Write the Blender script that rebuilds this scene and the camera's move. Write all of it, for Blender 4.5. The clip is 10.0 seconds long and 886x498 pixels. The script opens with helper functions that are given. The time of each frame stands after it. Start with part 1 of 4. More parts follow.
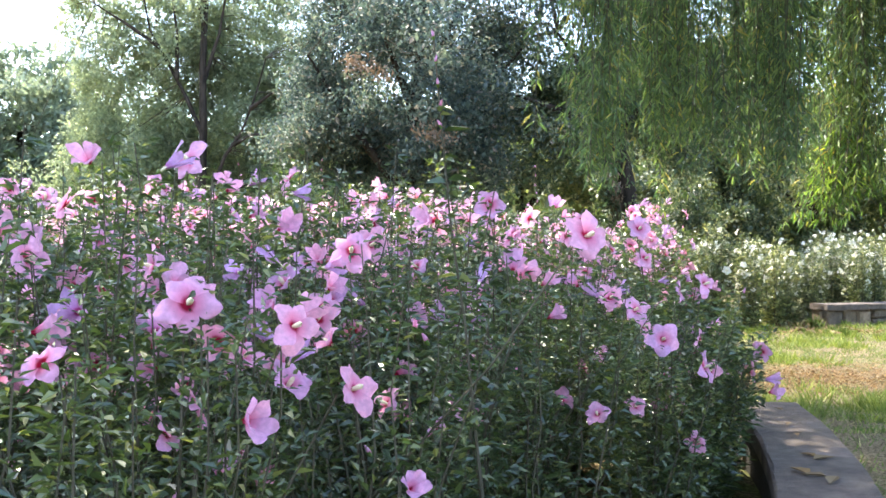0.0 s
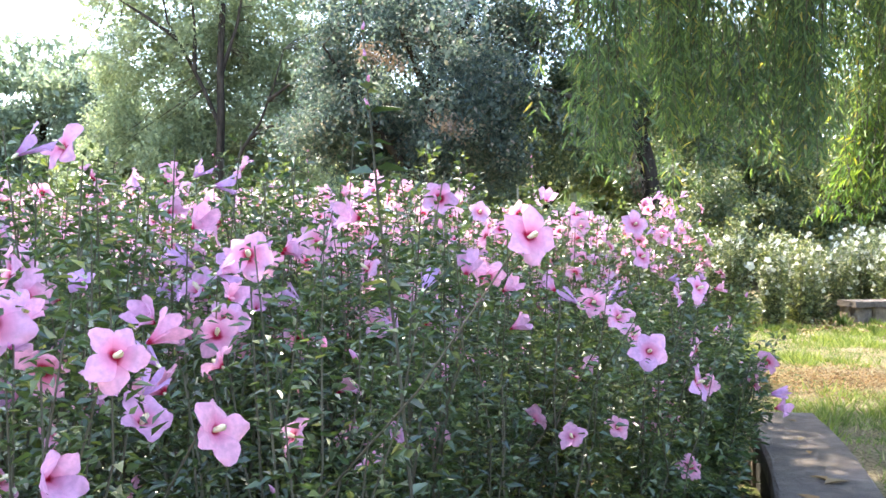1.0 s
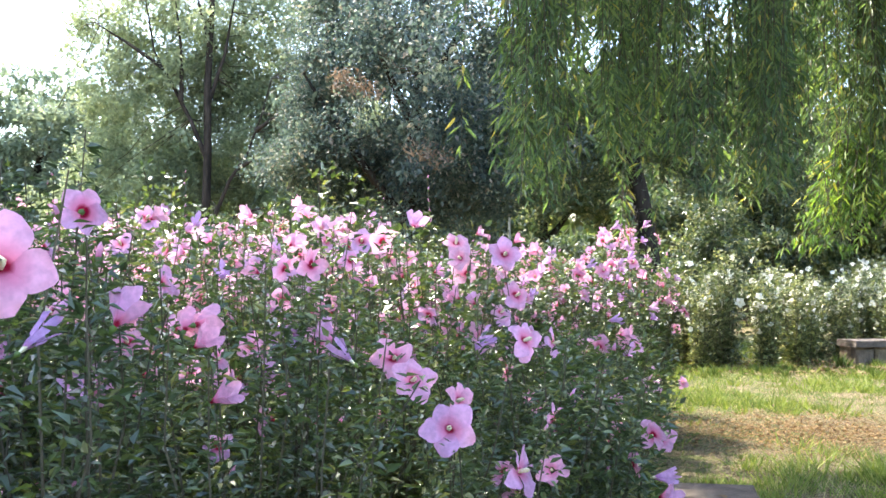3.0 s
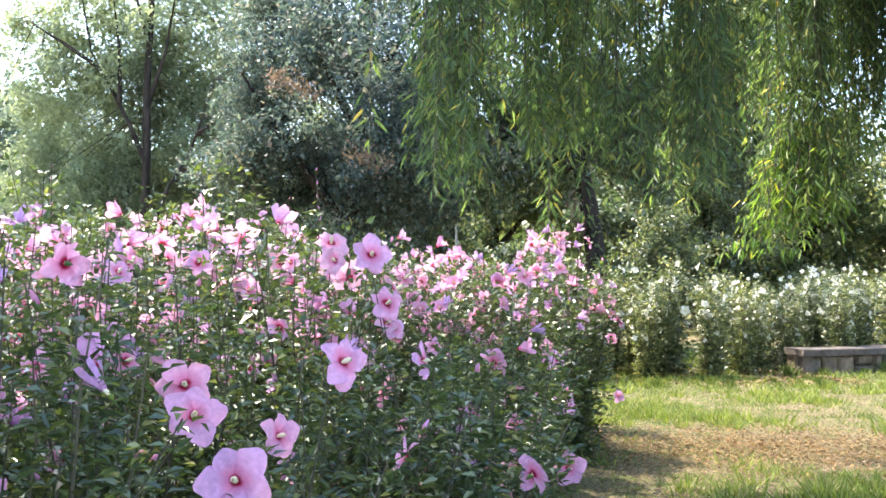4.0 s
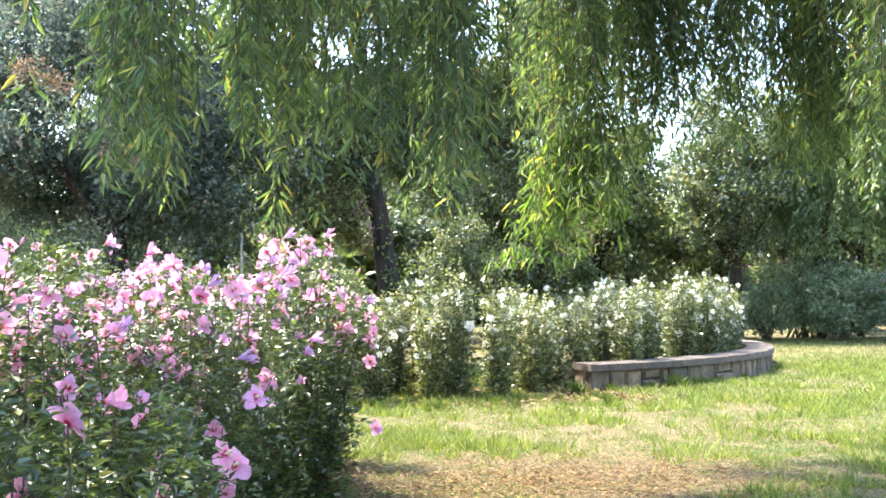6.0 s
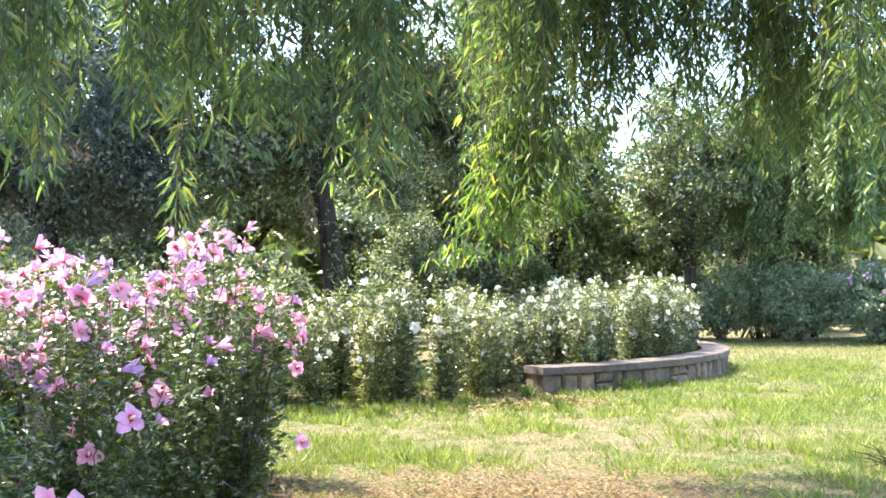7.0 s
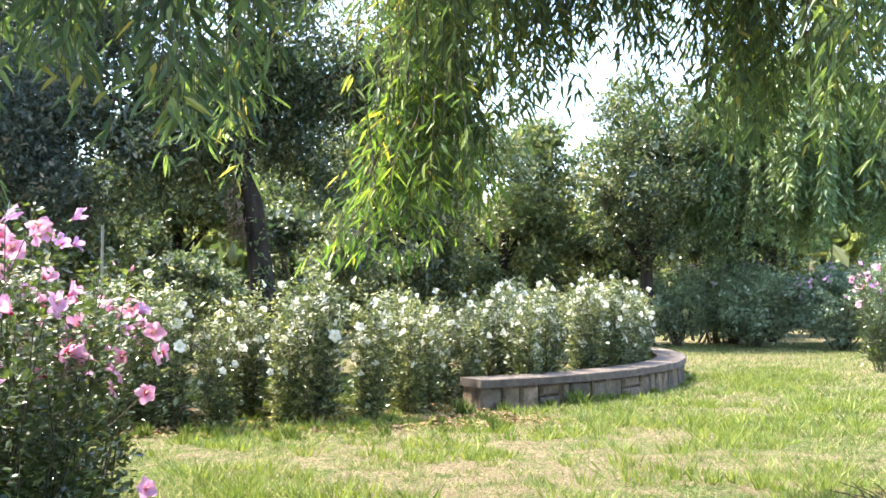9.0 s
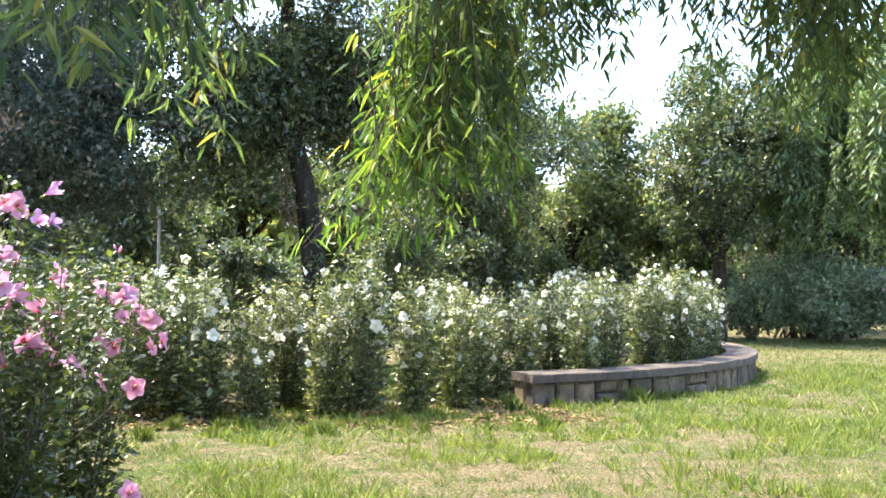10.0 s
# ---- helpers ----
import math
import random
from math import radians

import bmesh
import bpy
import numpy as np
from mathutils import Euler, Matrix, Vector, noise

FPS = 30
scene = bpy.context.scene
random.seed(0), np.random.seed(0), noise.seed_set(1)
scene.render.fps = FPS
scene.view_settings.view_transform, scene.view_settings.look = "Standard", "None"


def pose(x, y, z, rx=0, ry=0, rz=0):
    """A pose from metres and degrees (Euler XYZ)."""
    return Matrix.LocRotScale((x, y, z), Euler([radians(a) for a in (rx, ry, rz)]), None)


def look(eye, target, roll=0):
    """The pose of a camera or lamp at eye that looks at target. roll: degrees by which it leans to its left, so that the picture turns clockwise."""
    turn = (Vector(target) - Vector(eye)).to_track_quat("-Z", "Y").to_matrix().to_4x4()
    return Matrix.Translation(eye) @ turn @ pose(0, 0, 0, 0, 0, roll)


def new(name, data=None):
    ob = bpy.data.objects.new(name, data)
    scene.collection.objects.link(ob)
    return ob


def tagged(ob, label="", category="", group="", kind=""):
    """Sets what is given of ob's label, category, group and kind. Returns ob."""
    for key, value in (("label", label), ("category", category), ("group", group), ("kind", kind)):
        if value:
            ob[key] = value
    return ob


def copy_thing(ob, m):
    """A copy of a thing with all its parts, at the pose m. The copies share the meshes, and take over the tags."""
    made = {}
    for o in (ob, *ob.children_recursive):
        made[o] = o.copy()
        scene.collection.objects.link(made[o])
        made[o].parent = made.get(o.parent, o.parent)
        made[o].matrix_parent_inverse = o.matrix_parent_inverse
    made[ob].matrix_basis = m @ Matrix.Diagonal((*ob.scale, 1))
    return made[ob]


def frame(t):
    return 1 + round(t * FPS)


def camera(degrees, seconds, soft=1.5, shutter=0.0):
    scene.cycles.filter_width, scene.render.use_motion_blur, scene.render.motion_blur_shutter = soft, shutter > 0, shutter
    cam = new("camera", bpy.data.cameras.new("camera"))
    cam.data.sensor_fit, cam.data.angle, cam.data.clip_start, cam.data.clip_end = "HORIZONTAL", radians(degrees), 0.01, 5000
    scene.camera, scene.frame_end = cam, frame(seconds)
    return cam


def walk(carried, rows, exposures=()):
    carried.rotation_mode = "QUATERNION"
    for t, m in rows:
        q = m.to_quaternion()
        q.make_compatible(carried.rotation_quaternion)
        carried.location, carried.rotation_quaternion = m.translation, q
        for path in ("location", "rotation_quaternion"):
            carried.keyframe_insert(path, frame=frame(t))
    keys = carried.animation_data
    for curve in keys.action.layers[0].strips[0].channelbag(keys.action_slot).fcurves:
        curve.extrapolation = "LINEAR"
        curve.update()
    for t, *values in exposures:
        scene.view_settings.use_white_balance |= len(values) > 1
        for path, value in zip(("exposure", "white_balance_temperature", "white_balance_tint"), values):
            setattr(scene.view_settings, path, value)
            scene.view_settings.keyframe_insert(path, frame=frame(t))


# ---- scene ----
cam = camera(48.1, 10.0, soft=1.6)
METRES, EYE, TILT, LEAN, TURN = 6.4, 1.3, 0.0, 0.0, 0.0
ROWS = [
    (0.0, 0.0, 0.0, 0.0, -0.0, 0.0, 0.0),
    (0.5, 0.023, 0.0296, 0.0013, 0.92, -0.38, -0.02),
    (1.0, 0.0381, 0.0684, 0.0035, 1.66, -0.41, -0.05),
    (1.5, 0.0667, 0.0951, 0.0067, 2.57, 1.76, -0.03),
    (2.0, 0.0959, 0.1263, 0.0044, 4.54, 1.09, -0.22),
    (2.5, 0.122, 0.1692, 0.0043, 3.9, 1.27, -0.16),
    (4.0, 0.1923, 0.3078, 0.0019, 0.37, 2.06, -0.07),
    (4.5, 0.2146, 0.3485, 0.0021, -0.33, 2.14, -0.03),
    (5.0, 0.2436, 0.3878, 0.0057, -0.61, 2.52, -0.01),
    (5.5, 0.2645, 0.437, 0.0021, -6.05, 2.73, 0.28),
    (7.0, 0.3273, 0.5807, 0.0046, -12.84, 2.76, 0.24),
    (7.5, 0.3464, 0.6325, 0.0056, -14.09, 2.59, 0.17),
    (8.0, 0.3833, 0.6804, 0.0097, -13.65, 2.73, 0.07),
    (8.5, 0.4064, 0.7185, 0.0062, -14.23, 2.87, 0.02),
    (9.0, 0.4334, 0.7693, 0.0105, -15.14, 2.83, 0.01),
    (9.5, 0.4699, 0.8138, 0.0127, -12.46, 2.89, -0.31),
    (10.0, 0.4991, 0.853, 0.008, -10.9, 2.28, -0.51),
]
walk(cam, [(t, pose(0, 0, EYE, TILT, LEAN, TURN) @ pose(METRES * x, METRES * y, METRES * z, 90 + pitch, roll, yaw)) for t, x, y, z, yaw, pitch, roll in ROWS],
     exposures=[(0.0, 2.78), (0.5, 2.94), (1.0, 3.06), (1.5, 3.1), (2.0, 2.94), (2.5, 2.75), (4.0, 2.75), (5.0, 2.88), (5.5, 2.98), (7.0, 3.05), (8.0, 3.07), (8.5, 3.03), (9.0, 2.82), (9.5, 2.81), (10.0, 2.64)])

# ---- sky, sun ----
SUN_AZ, SUN_EL = 48.0, 62.0          # degrees to the left of +y, and up
world = bpy.data.worlds.new("sky")
scene.world = world
world.use_nodes = True
wn, wl = world.node_tree.nodes, world.node_tree.links
sky = wn.new("ShaderNodeTexSky")
sky.sky_type, sky.sun_disc = "NISHITA", False
sky.sun_elevation, sky.sun_rotation = radians(SUN_EL), radians(-SUN_AZ)
sky.air_density, sky.dust_density, sky.ozone_density = 1.0, 2.0, 1.5
wn["Background"].inputs["Strength"].default_value = 0.15
wl.new(sky.outputs["Color"], wn["Background"].inputs["Color"])
to_sun = Vector((-math.sin(radians(SUN_AZ)) * math.cos(radians(SUN_EL)), math.cos(radians(SUN_AZ)) * math.cos(radians(SUN_EL)), math.sin(radians(SUN_EL))))
sun = new("sun", bpy.data.lights.new("sun", "SUN"))
sun.data.energy, sun.data.angle, sun.data.color = 2.3, radians(0.53), (1.0, 0.93, 0.76)
sun.matrix_world = look(to_sun * 60, (0, 0, 0))


# ---- materials ----
def material(name, rough=0.6):
    m = bpy.data.materials.new(name)
    m.use_nodes = True
    b = m.node_tree.nodes["Principled BSDF"]
    b.inputs["Roughness"].default_value = rough
    return m, m.node_tree.nodes, m.node_tree.links, b


def ramp(nodes, links, fac, stops):
    r = nodes.new("ShaderNodeValToRGB")
    while len(r.color_ramp.elements) < len(stops):
        r.color_ramp.elements.new(0.5)
    for e, (p, c) in zip(r.color_ramp.elements, stops):
        e.position, e.color = p, (*c, 1)
    links.new(fac, r.inputs["Fac"])
    return r.outputs["Color"]


def noise_at(nodes, links, scale, detail=4, coords="Object", rough=0.55, stretch=None):
    tc, n = nodes.new("ShaderNodeTexCoord"), nodes.new("ShaderNodeTexNoise")
    n.inputs["Scale"].default_value, n.inputs["Detail"].default_value, n.inputs["Roughness"].default_value = scale, detail, rough
    out = tc.outputs[coords]
    if stretch:
        mp = nodes.new("ShaderNodeMapping")
        mp.inputs["Scale"].default_value = stretch
        links.new(out, mp.inputs["Vector"])
        out = mp.outputs["Vector"]
    links.new(out, n.inputs["Vector"])
    return n.outputs["Fac"]


def mixed(nodes, links, a, b, fac, mode="MIX"):
    x = nodes.new("ShaderNodeMix")
    x.data_type, x.blend_type = "RGBA", mode
    for key, v in (("Factor", fac), ("A", a), ("B", b)):
        sock = [s for s in x.inputs if s.name == key and (s.type == "RGBA" or key == "Factor" and s.type == "VALUE")][0]
        if isinstance(v, (int, float)):
            sock.default_value = v
        elif isinstance(v, tuple):
            sock.default_value = (*v, 1)
        else:
            links.new(v, sock)
    return [s for s in x.outputs if s.type == "RGBA"][0]


def bumped(nodes, links, bsdf, height, strength=0.4, distance=0.01):
    bp = nodes.new("ShaderNodeBump")
    bp.inputs["Strength"].default_value, bp.inputs["Distance"].default_value = strength, distance
    links.new(height, bp.inputs["Height"])
    links.new(bp.outputs["Normal"], bsdf.inputs["Normal"])


def leaf_material(name, stops, glow=(1.3, 1.35, 0.6), share=0.4, rough=0.42, clump=(2.3, (0.8, 0.85, 0.85), (1.15, 1.12, 1.0)), sheen=0.6):
    """A leaf: its colour differs leaf by leaf and bush by bush; light passes through it."""
    m, n, l, b = material(name, rough)
    geo, info = n.new("ShaderNodeNewGeometry"), n.new("ShaderNodeObjectInfo")
    col = ramp(n, l, geo.outputs["Random Per Island"], stops)
    vary = ramp(n, l, info.outputs["Random"], [(0, (0.82, 0.86, 0.9)), (1, (1.15, 1.1, 0.95))])
    col = mixed(n, l, col, vary, 1.0, "MULTIPLY")
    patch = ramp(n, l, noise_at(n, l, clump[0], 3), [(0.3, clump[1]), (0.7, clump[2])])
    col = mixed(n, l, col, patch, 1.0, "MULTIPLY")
    l.new(col, b.inputs["Base Color"])
    b.inputs["Specular IOR Level"].default_value = sheen
    tr, mx = n.new("ShaderNodeBsdfTranslucent"), n.new("ShaderNodeMixShader")
    l.new(mixed(n, l, col, glow, 1.0, "MULTIPLY"), tr.inputs["Color"])
    mx.inputs["Fac"].default_value = share
    l.new(b.outputs["BSDF"], mx.inputs[1])
    l.new(tr.outputs["BSDF"], mx.inputs[2])
    l.new(mx.outputs["Shader"], n["Material Output"].inputs["Surface"])
    return m


def petal_material(name, eye, inner, tone_a, tone_b, radius):
    """A petal: a dark eye at the throat, a paler blade with fine veins, each flower a little different."""
    m, n, l, b = material(name, 0.6)
    tc, info = n.new("ShaderNodeTexCoord"), n.new("ShaderNodeObjectInfo")
    ln = n.new("ShaderNodeVectorMath")
    ln.operation = "LENGTH"
    l.new(tc.outputs["Object"], ln.inputs[0])
    dv = n.new("ShaderNodeMath")
    dv.operation = "DIVIDE"
    l.new(ln.outputs["Value"], dv.inputs[0])
    dv.inputs[1].default_value = radius
    tone = ramp(n, l, info.outputs["Random"], [(0, tone_a), (0.55, tuple((p + q) / 2 for p, q in zip(tone_a, tone_b))), (1, tone_b)])
    vein = ramp(n, l, noise_at(n, l, 90, 2), [(0.35, (0.86, 0.84, 0.86)), (0.65, (1.06, 1.06, 1.06))])
    tone = mixed(n, l, tone, vein, 1.0, "MULTIPLY")
    k = ramp(n, l, dv.outputs[0], [(0.19, (0, 0, 0)), (0.3, (1, 1, 1))])
    k2 = ramp(n, l, dv.outputs[0], [(0.22, (0, 0, 0)), (0.62, (1, 1, 1))])
    col = mixed(n, l, inner, tone, k2)
    col = mixed(n, l, eye, col, k)
    l.new(col, b.inputs["Base Color"])
    b.inputs["Specular IOR Level"].default_value = 0.2
    tr, mx = n.new("ShaderNodeBsdfTranslucent"), n.new("ShaderNodeMixShader")
    l.new(col, tr.inputs["Color"])
    mx.inputs["Fac"].default_value = 0.45
    l.new(b.outputs["BSDF"], mx.inputs[1])
    l.new(tr.outputs["BSDF"], mx.inputs[2])
    l.new(mx.outputs["Shader"], n["Material Output"].inputs["Surface"])
    return m


def bark_material(name, dark, light):
    m, n, l, b = material(name, 0.9)
    g = noise_at(n, l, 9, 6, stretch=(1, 1, 0.22), rough=0.65)
    l.new(ramp(n, l, g, [(0.32, dark), (0.7, light)]), b.inputs["Base Color"])
    b.inputs["Specular IOR Level"].default_value = 0.15
    bumped(n, l, b, g, 0.8, 0.03)
    return m


def stone_material(name, dark, mid, light):
    m, n, l, b = material(name, 0.85)
    info = n.new("ShaderNodeObjectInfo")
    g = noise_at(n, l, 7, 8, rough=0.7)
    s = noise_at(n, l, 2.1, 3)
    col = ramp(n, l, g, [(0.28, dark), (0.5, mid), (0.75, light)])
    col = mixed(n, l, col, ramp(n, l, s, [(0.35, (0.72, 0.72, 0.7)), (0.65, (1.1, 1.08, 1.05))]), 1.0, "MULTIPLY")
    col = mixed(n, l, col, ramp(n, l, info.outputs["Random"], [(0, (0.68, 0.68, 0.7)), (1, (1.3, 1.22, 1.14))]), 1.0, "MULTIPLY")
    l.new(col, b.inputs["Base Color"])
    bumped(n, l, b, noise_at(n, l, 19, 8, rough=0.75), 1.0, 0.03)
    return m


M_HIB = leaf_material("hibiscus_leaf", [(0, (0.029, 0.049, 0.021)), (0.5, (0.06, 0.093, 0.036)), (0.88, (0.118, 0.152, 0.052)), (1, (0.25, 0.245, 0.098))], (1.15, 1.25, 0.62), rough=0.3, share=0.36, sheen=1.0)
M_HIBW = leaf_material("pale_hibiscus_leaf", [(0, (0.038, 0.058, 0.03)), (0.45, (0.11, 0.142, 0.07)), (0.84, (0.26, 0.28, 0.155)), (1, (0.5, 0.47, 0.31))], (1.3, 1.3, 0.68), 0.36, 0.3, sheen=0.8)
M_WIL = leaf_material("willow_leaf", [(0, (0.057, 0.096, 0.062)), (0.5, (0.122, 0.18, 0.104)), (0.93, (0.222, 0.284, 0.118)), (1, (0.44, 0.34, 0.12))], (1.2, 1.3, 0.6), 0.52)
# Far willow: lighter copy of M_WIL, brightness put in for its shaded side
M_WILFAR = leaf_material("brightened_willow_leaf", [(0, (0.095, 0.15, 0.09)), (0.5, (0.175, 0.245, 0.135)), (1, (0.27, 0.34, 0.165))], (1.22, 1.3, 0.7), 0.52)
# Brighter, yellower copy of M_WIL: sun through the low sprays put into colour
M_WILSUN = leaf_material("sunlit_willow_leaf", [(0, (0.085, 0.155, 0.055)), (0.5, (0.165, 0.26, 0.076)), (0.9, (0.28, 0.355, 0.095)), (1, (0.45, 0.36, 0.1))], (1.25, 1.3, 0.55), 0.56)
# Dark blue-green leaf, lifted and blued a little in place of haze
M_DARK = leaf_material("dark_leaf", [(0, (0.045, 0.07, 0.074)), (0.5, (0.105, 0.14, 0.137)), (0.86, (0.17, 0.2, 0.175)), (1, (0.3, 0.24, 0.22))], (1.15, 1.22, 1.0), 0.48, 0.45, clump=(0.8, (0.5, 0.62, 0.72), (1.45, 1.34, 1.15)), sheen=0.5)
# The ramp's pale end puts sunlit speckles into the leaf colour
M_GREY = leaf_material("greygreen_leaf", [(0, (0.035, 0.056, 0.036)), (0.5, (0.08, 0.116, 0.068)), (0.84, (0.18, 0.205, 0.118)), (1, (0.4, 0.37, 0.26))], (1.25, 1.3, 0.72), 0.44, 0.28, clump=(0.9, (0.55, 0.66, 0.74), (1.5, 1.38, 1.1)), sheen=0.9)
M_HEDGE = leaf_material("hedge_leaf", [(0, (0.14, 0.19, 0.155)), (0.5, (0.26, 0.33, 0.26)), (0.92, (0.37, 0.44, 0.35)), (1, (0.48, 0.46, 0.43))], (1.2, 1.25, 0.95), 0.55, 0.3)
# Both leaves below are paled and greyed: distance haze put into the colour
M_LIGHT_HAZE = leaf_material("hazed_light_leaf", [(0, (0.19, 0.23, 0.175)), (0.5, (0.28, 0.325, 0.245)), (1, (0.38, 0.42, 0.31))], (1.15, 1.17, 0.9), 0.55)
M_PALE_HAZE = leaf_material("hazed_pale_leaf", [(0, (0.2, 0.24, 0.18)), (0.5, (0.3, 0.345, 0.26)), (1, (0.42, 0.45, 0.35))], (1.15, 1.15, 0.9), 0.5)
M_OLIVE = leaf_material("olive_leaf", [(0, (0.075, 0.11, 0.055)), (0.5, (0.145, 0.185, 0.092)), (1, (0.27, 0.27, 0.135))], (1.25, 1.25, 0.7), 0.45)
M_DEAD = leaf_material("withered_leaf", [(0, (0.15, 0.095, 0.065)), (0.5, (0.24, 0.165, 0.12)), (1, (0.34, 0.255, 0.195))], (1.1, 1.0, 0.9), 0.3, 0.7)
M_LITTER = leaf_material("fallen_leaf", [(0, (0.1, 0.055, 0.028)), (0.4, (0.2, 0.12, 0.06)), (0.75, (0.3, 0.19, 0.09)), (1, (0.42, 0.25, 0.1))], (1.1, 1.0, 0.9), 0.15, 0.75)
M_GRASS = leaf_material("grass_blade", [(0, (0.08, 0.13, 0.034)), (0.42, (0.135, 0.2, 0.06)), (0.66, (0.205, 0.26, 0.095)), (0.8, (0.32, 0.295, 0.2)), (1, (0.46, 0.4, 0.28))], (1.2, 1.2, 0.7), 0.34, 0.6, (4.5, (0.62, 0.6, 0.62), (1.25, 1.28, 1.05)), 0.15)
M_TUFT = leaf_material("fresh_grass_blade", [(0, (0.105, 0.15, 0.04)), (0.6, (0.185, 0.235, 0.068)), (1, (0.31, 0.33, 0.125))], (1.2, 1.22, 0.6), 0.38, 0.6, sheen=0.2)
M_PINK = petal_material("pink_petal", (0.36, 0.006, 0.045), (0.74, 0.2, 0.35), (0.86, 0.42, 0.56), (0.76, 0.42, 0.66), 0.06)
M_ROSE = petal_material("rose_petal", (0.42, 0.012, 0.06), (0.8, 0.25, 0.42), (0.86, 0.47, 0.6), (0.74, 0.44, 0.69), 0.064)
M_WHITE = petal_material("white_petal", (0.6, 0.5, 0.36), (0.8, 0.78, 0.62), (0.86, 0.85, 0.76), (0.82, 0.8, 0.7), 0.055)
M_LILAC = petal_material("lilac_petal", (0.3, 0.02, 0.12), (0.5, 0.18, 0.45), (0.58, 0.36, 0.66), (0.74, 0.42, 0.66), 0.066)
M_CALYX = leaf_material("calyx_green", [(0, (0.1, 0.17, 0.045)), (1, (0.16, 0.24, 0.07))], (1.2, 1.2, 0.6), 0.35)
M_BARK = bark_material("bark", (0.014, 0.011, 0.009), (0.075, 0.056, 0.043))
M_TWIG = bark_material("twig_bark", (0.055, 0.05, 0.032), (0.15, 0.125, 0.085))
M_CAP = stone_material("cap_stone", (0.062, 0.049, 0.042), (0.132, 0.107, 0.094), (0.235, 0.192, 0.17))
M_STONE = stone_material("wall_stone", (0.09, 0.066, 0.048), (0.195, 0.15, 0.112), (0.36, 0.285, 0.215))
M_MORTAR = stone_material("mortar", (0.025, 0.021, 0.018), (0.045, 0.038, 0.033), (0.07, 0.06, 0.05))

M_STAMEN, _n, _l, _b = material("stamen", 0.7)
_l.new(ramp(_n, _l, noise_at(_n, _l, 300, 2), [(0.35, (0.72, 0.6, 0.3)), (0.65, (0.85, 0.8, 0.6))]), _b.inputs["Base Color"])
M_POST, _n, _l, _b = material("galvanised_post", 0.5)
_l.new(ramp(_n, _l, noise_at(_n, _l, 6, 5), [(0.3, (0.3, 0.31, 0.31)), (0.7, (0.5, 0.51, 0.5))]), _b.inputs["Base Color"])
M_TOWER, _n, _l, _b = material("pale_concrete", 0.8)
_l.new(ramp(_n, _l, noise_at(_n, _l, 0.05, 4), [(0.3, (0.74, 0.76, 0.8)), (0.7, (0.82, 0.83, 0.86))]), _b.inputs["Base Color"])
M_PANE, _n, _l, _b = material("window_glass", 0.15)
_l.new(ramp(_n, _l, noise_at(_n, _l, 0.3, 2), [(0.3, (0.25, 0.28, 0.33)), (0.7, (0.35, 0.38, 0.42))]), _b.inputs["Base Color"])

# The ground: thin turf over pale dry soil, with worn straw patches
M_GROUND, _n, _l, _b = material("turf_and_soil", 0.95)
_big, _mid, _fine, _shade_speck = noise_at(_n, _l, 0.5, 4), noise_at(_n, _l, 4.5, 7, rough=0.72), noise_at(_n, _l, 38, 6, rough=0.75), noise_at(_n, _l, 130, 3, rough=0.8)
_turf = ramp(_n, _l, _fine, [(0.38, (0.022, 0.032, 0.01)), (0.48, (0.075, 0.105, 0.028)), (0.56, (0.15, 0.18, 0.05)), (0.66, (0.31, 0.3, 0.13))])
_soil = ramp(_n, _l, _fine, [(0.38, (0.06, 0.045, 0.026)), (0.48, (0.19, 0.145, 0.085)), (0.56, (0.28, 0.225, 0.135)), (0.66, (0.45, 0.38, 0.25))])
_k = ramp(_n, _l, mixed(_n, _l, _big, _mid, 0.6), [(0.43, (0, 0, 0)), (0.53, (1, 1, 1))])
_cover = mixed(_n, _l, _turf, _soil, _k)
# Fine dark specks paint the small shade among the blades over turf and soil
_l.new(mixed(_n, _l, _cover, ramp(_n, _l, _shade_speck, [(0.38, (0.45, 0.45, 0.42)), (0.55, (1.1, 1.1, 1.1))]), 1.0, "MULTIPLY"), _b.inputs["Base Color"])
_b.inputs["Specular IOR Level"].default_value = 0.1
bumped(_n, _l, _b, _fine, 0.9, 0.04)


# ---- mesh helpers ----
def unit(v):
    return v / np.maximum(np.linalg.norm(v, axis=-1, keepdims=True), 1e-9)


def mesh_of(name, verts, faces, mats, slots=None, smooth=False):
    me = bpy.data.meshes.new(name)
    me.from_pydata(verts if isinstance(verts, list) else verts.tolist(), [], faces if isinstance(faces, list) else faces.tolist())
    for m in mats if isinstance(mats, (list, tuple)) else [mats]:
        me.materials.append(m)
    if slots is not None:
        me.polygons.foreach_set("material_index", slots)
    if smooth:
        me.polygons.foreach_set("use_smooth", [True] * len(me.polygons))
    me.update()
    return me


def part(name, me, parent, label="", kind="", place=None):
    ob = new(name, me)
    ob.parent = parent
    if place is not None:
        ob.matrix_local = place
    return tagged(ob, label, kind=kind)


def thing(name, label, category, group="", kind="", at=(0, 0, 0)):
    ob = new(name)
    ob.empty_display_size = 0.2
    ob.location = at
    return tagged(ob, label, category, group, kind)


OUTLINES = {  # along the leaf, half width
    "hibiscus": ((0.3, 0.42), (0.62, 0.26)),
    "lance": ((0.28, 0.5), (0.66, 0.36)),
}


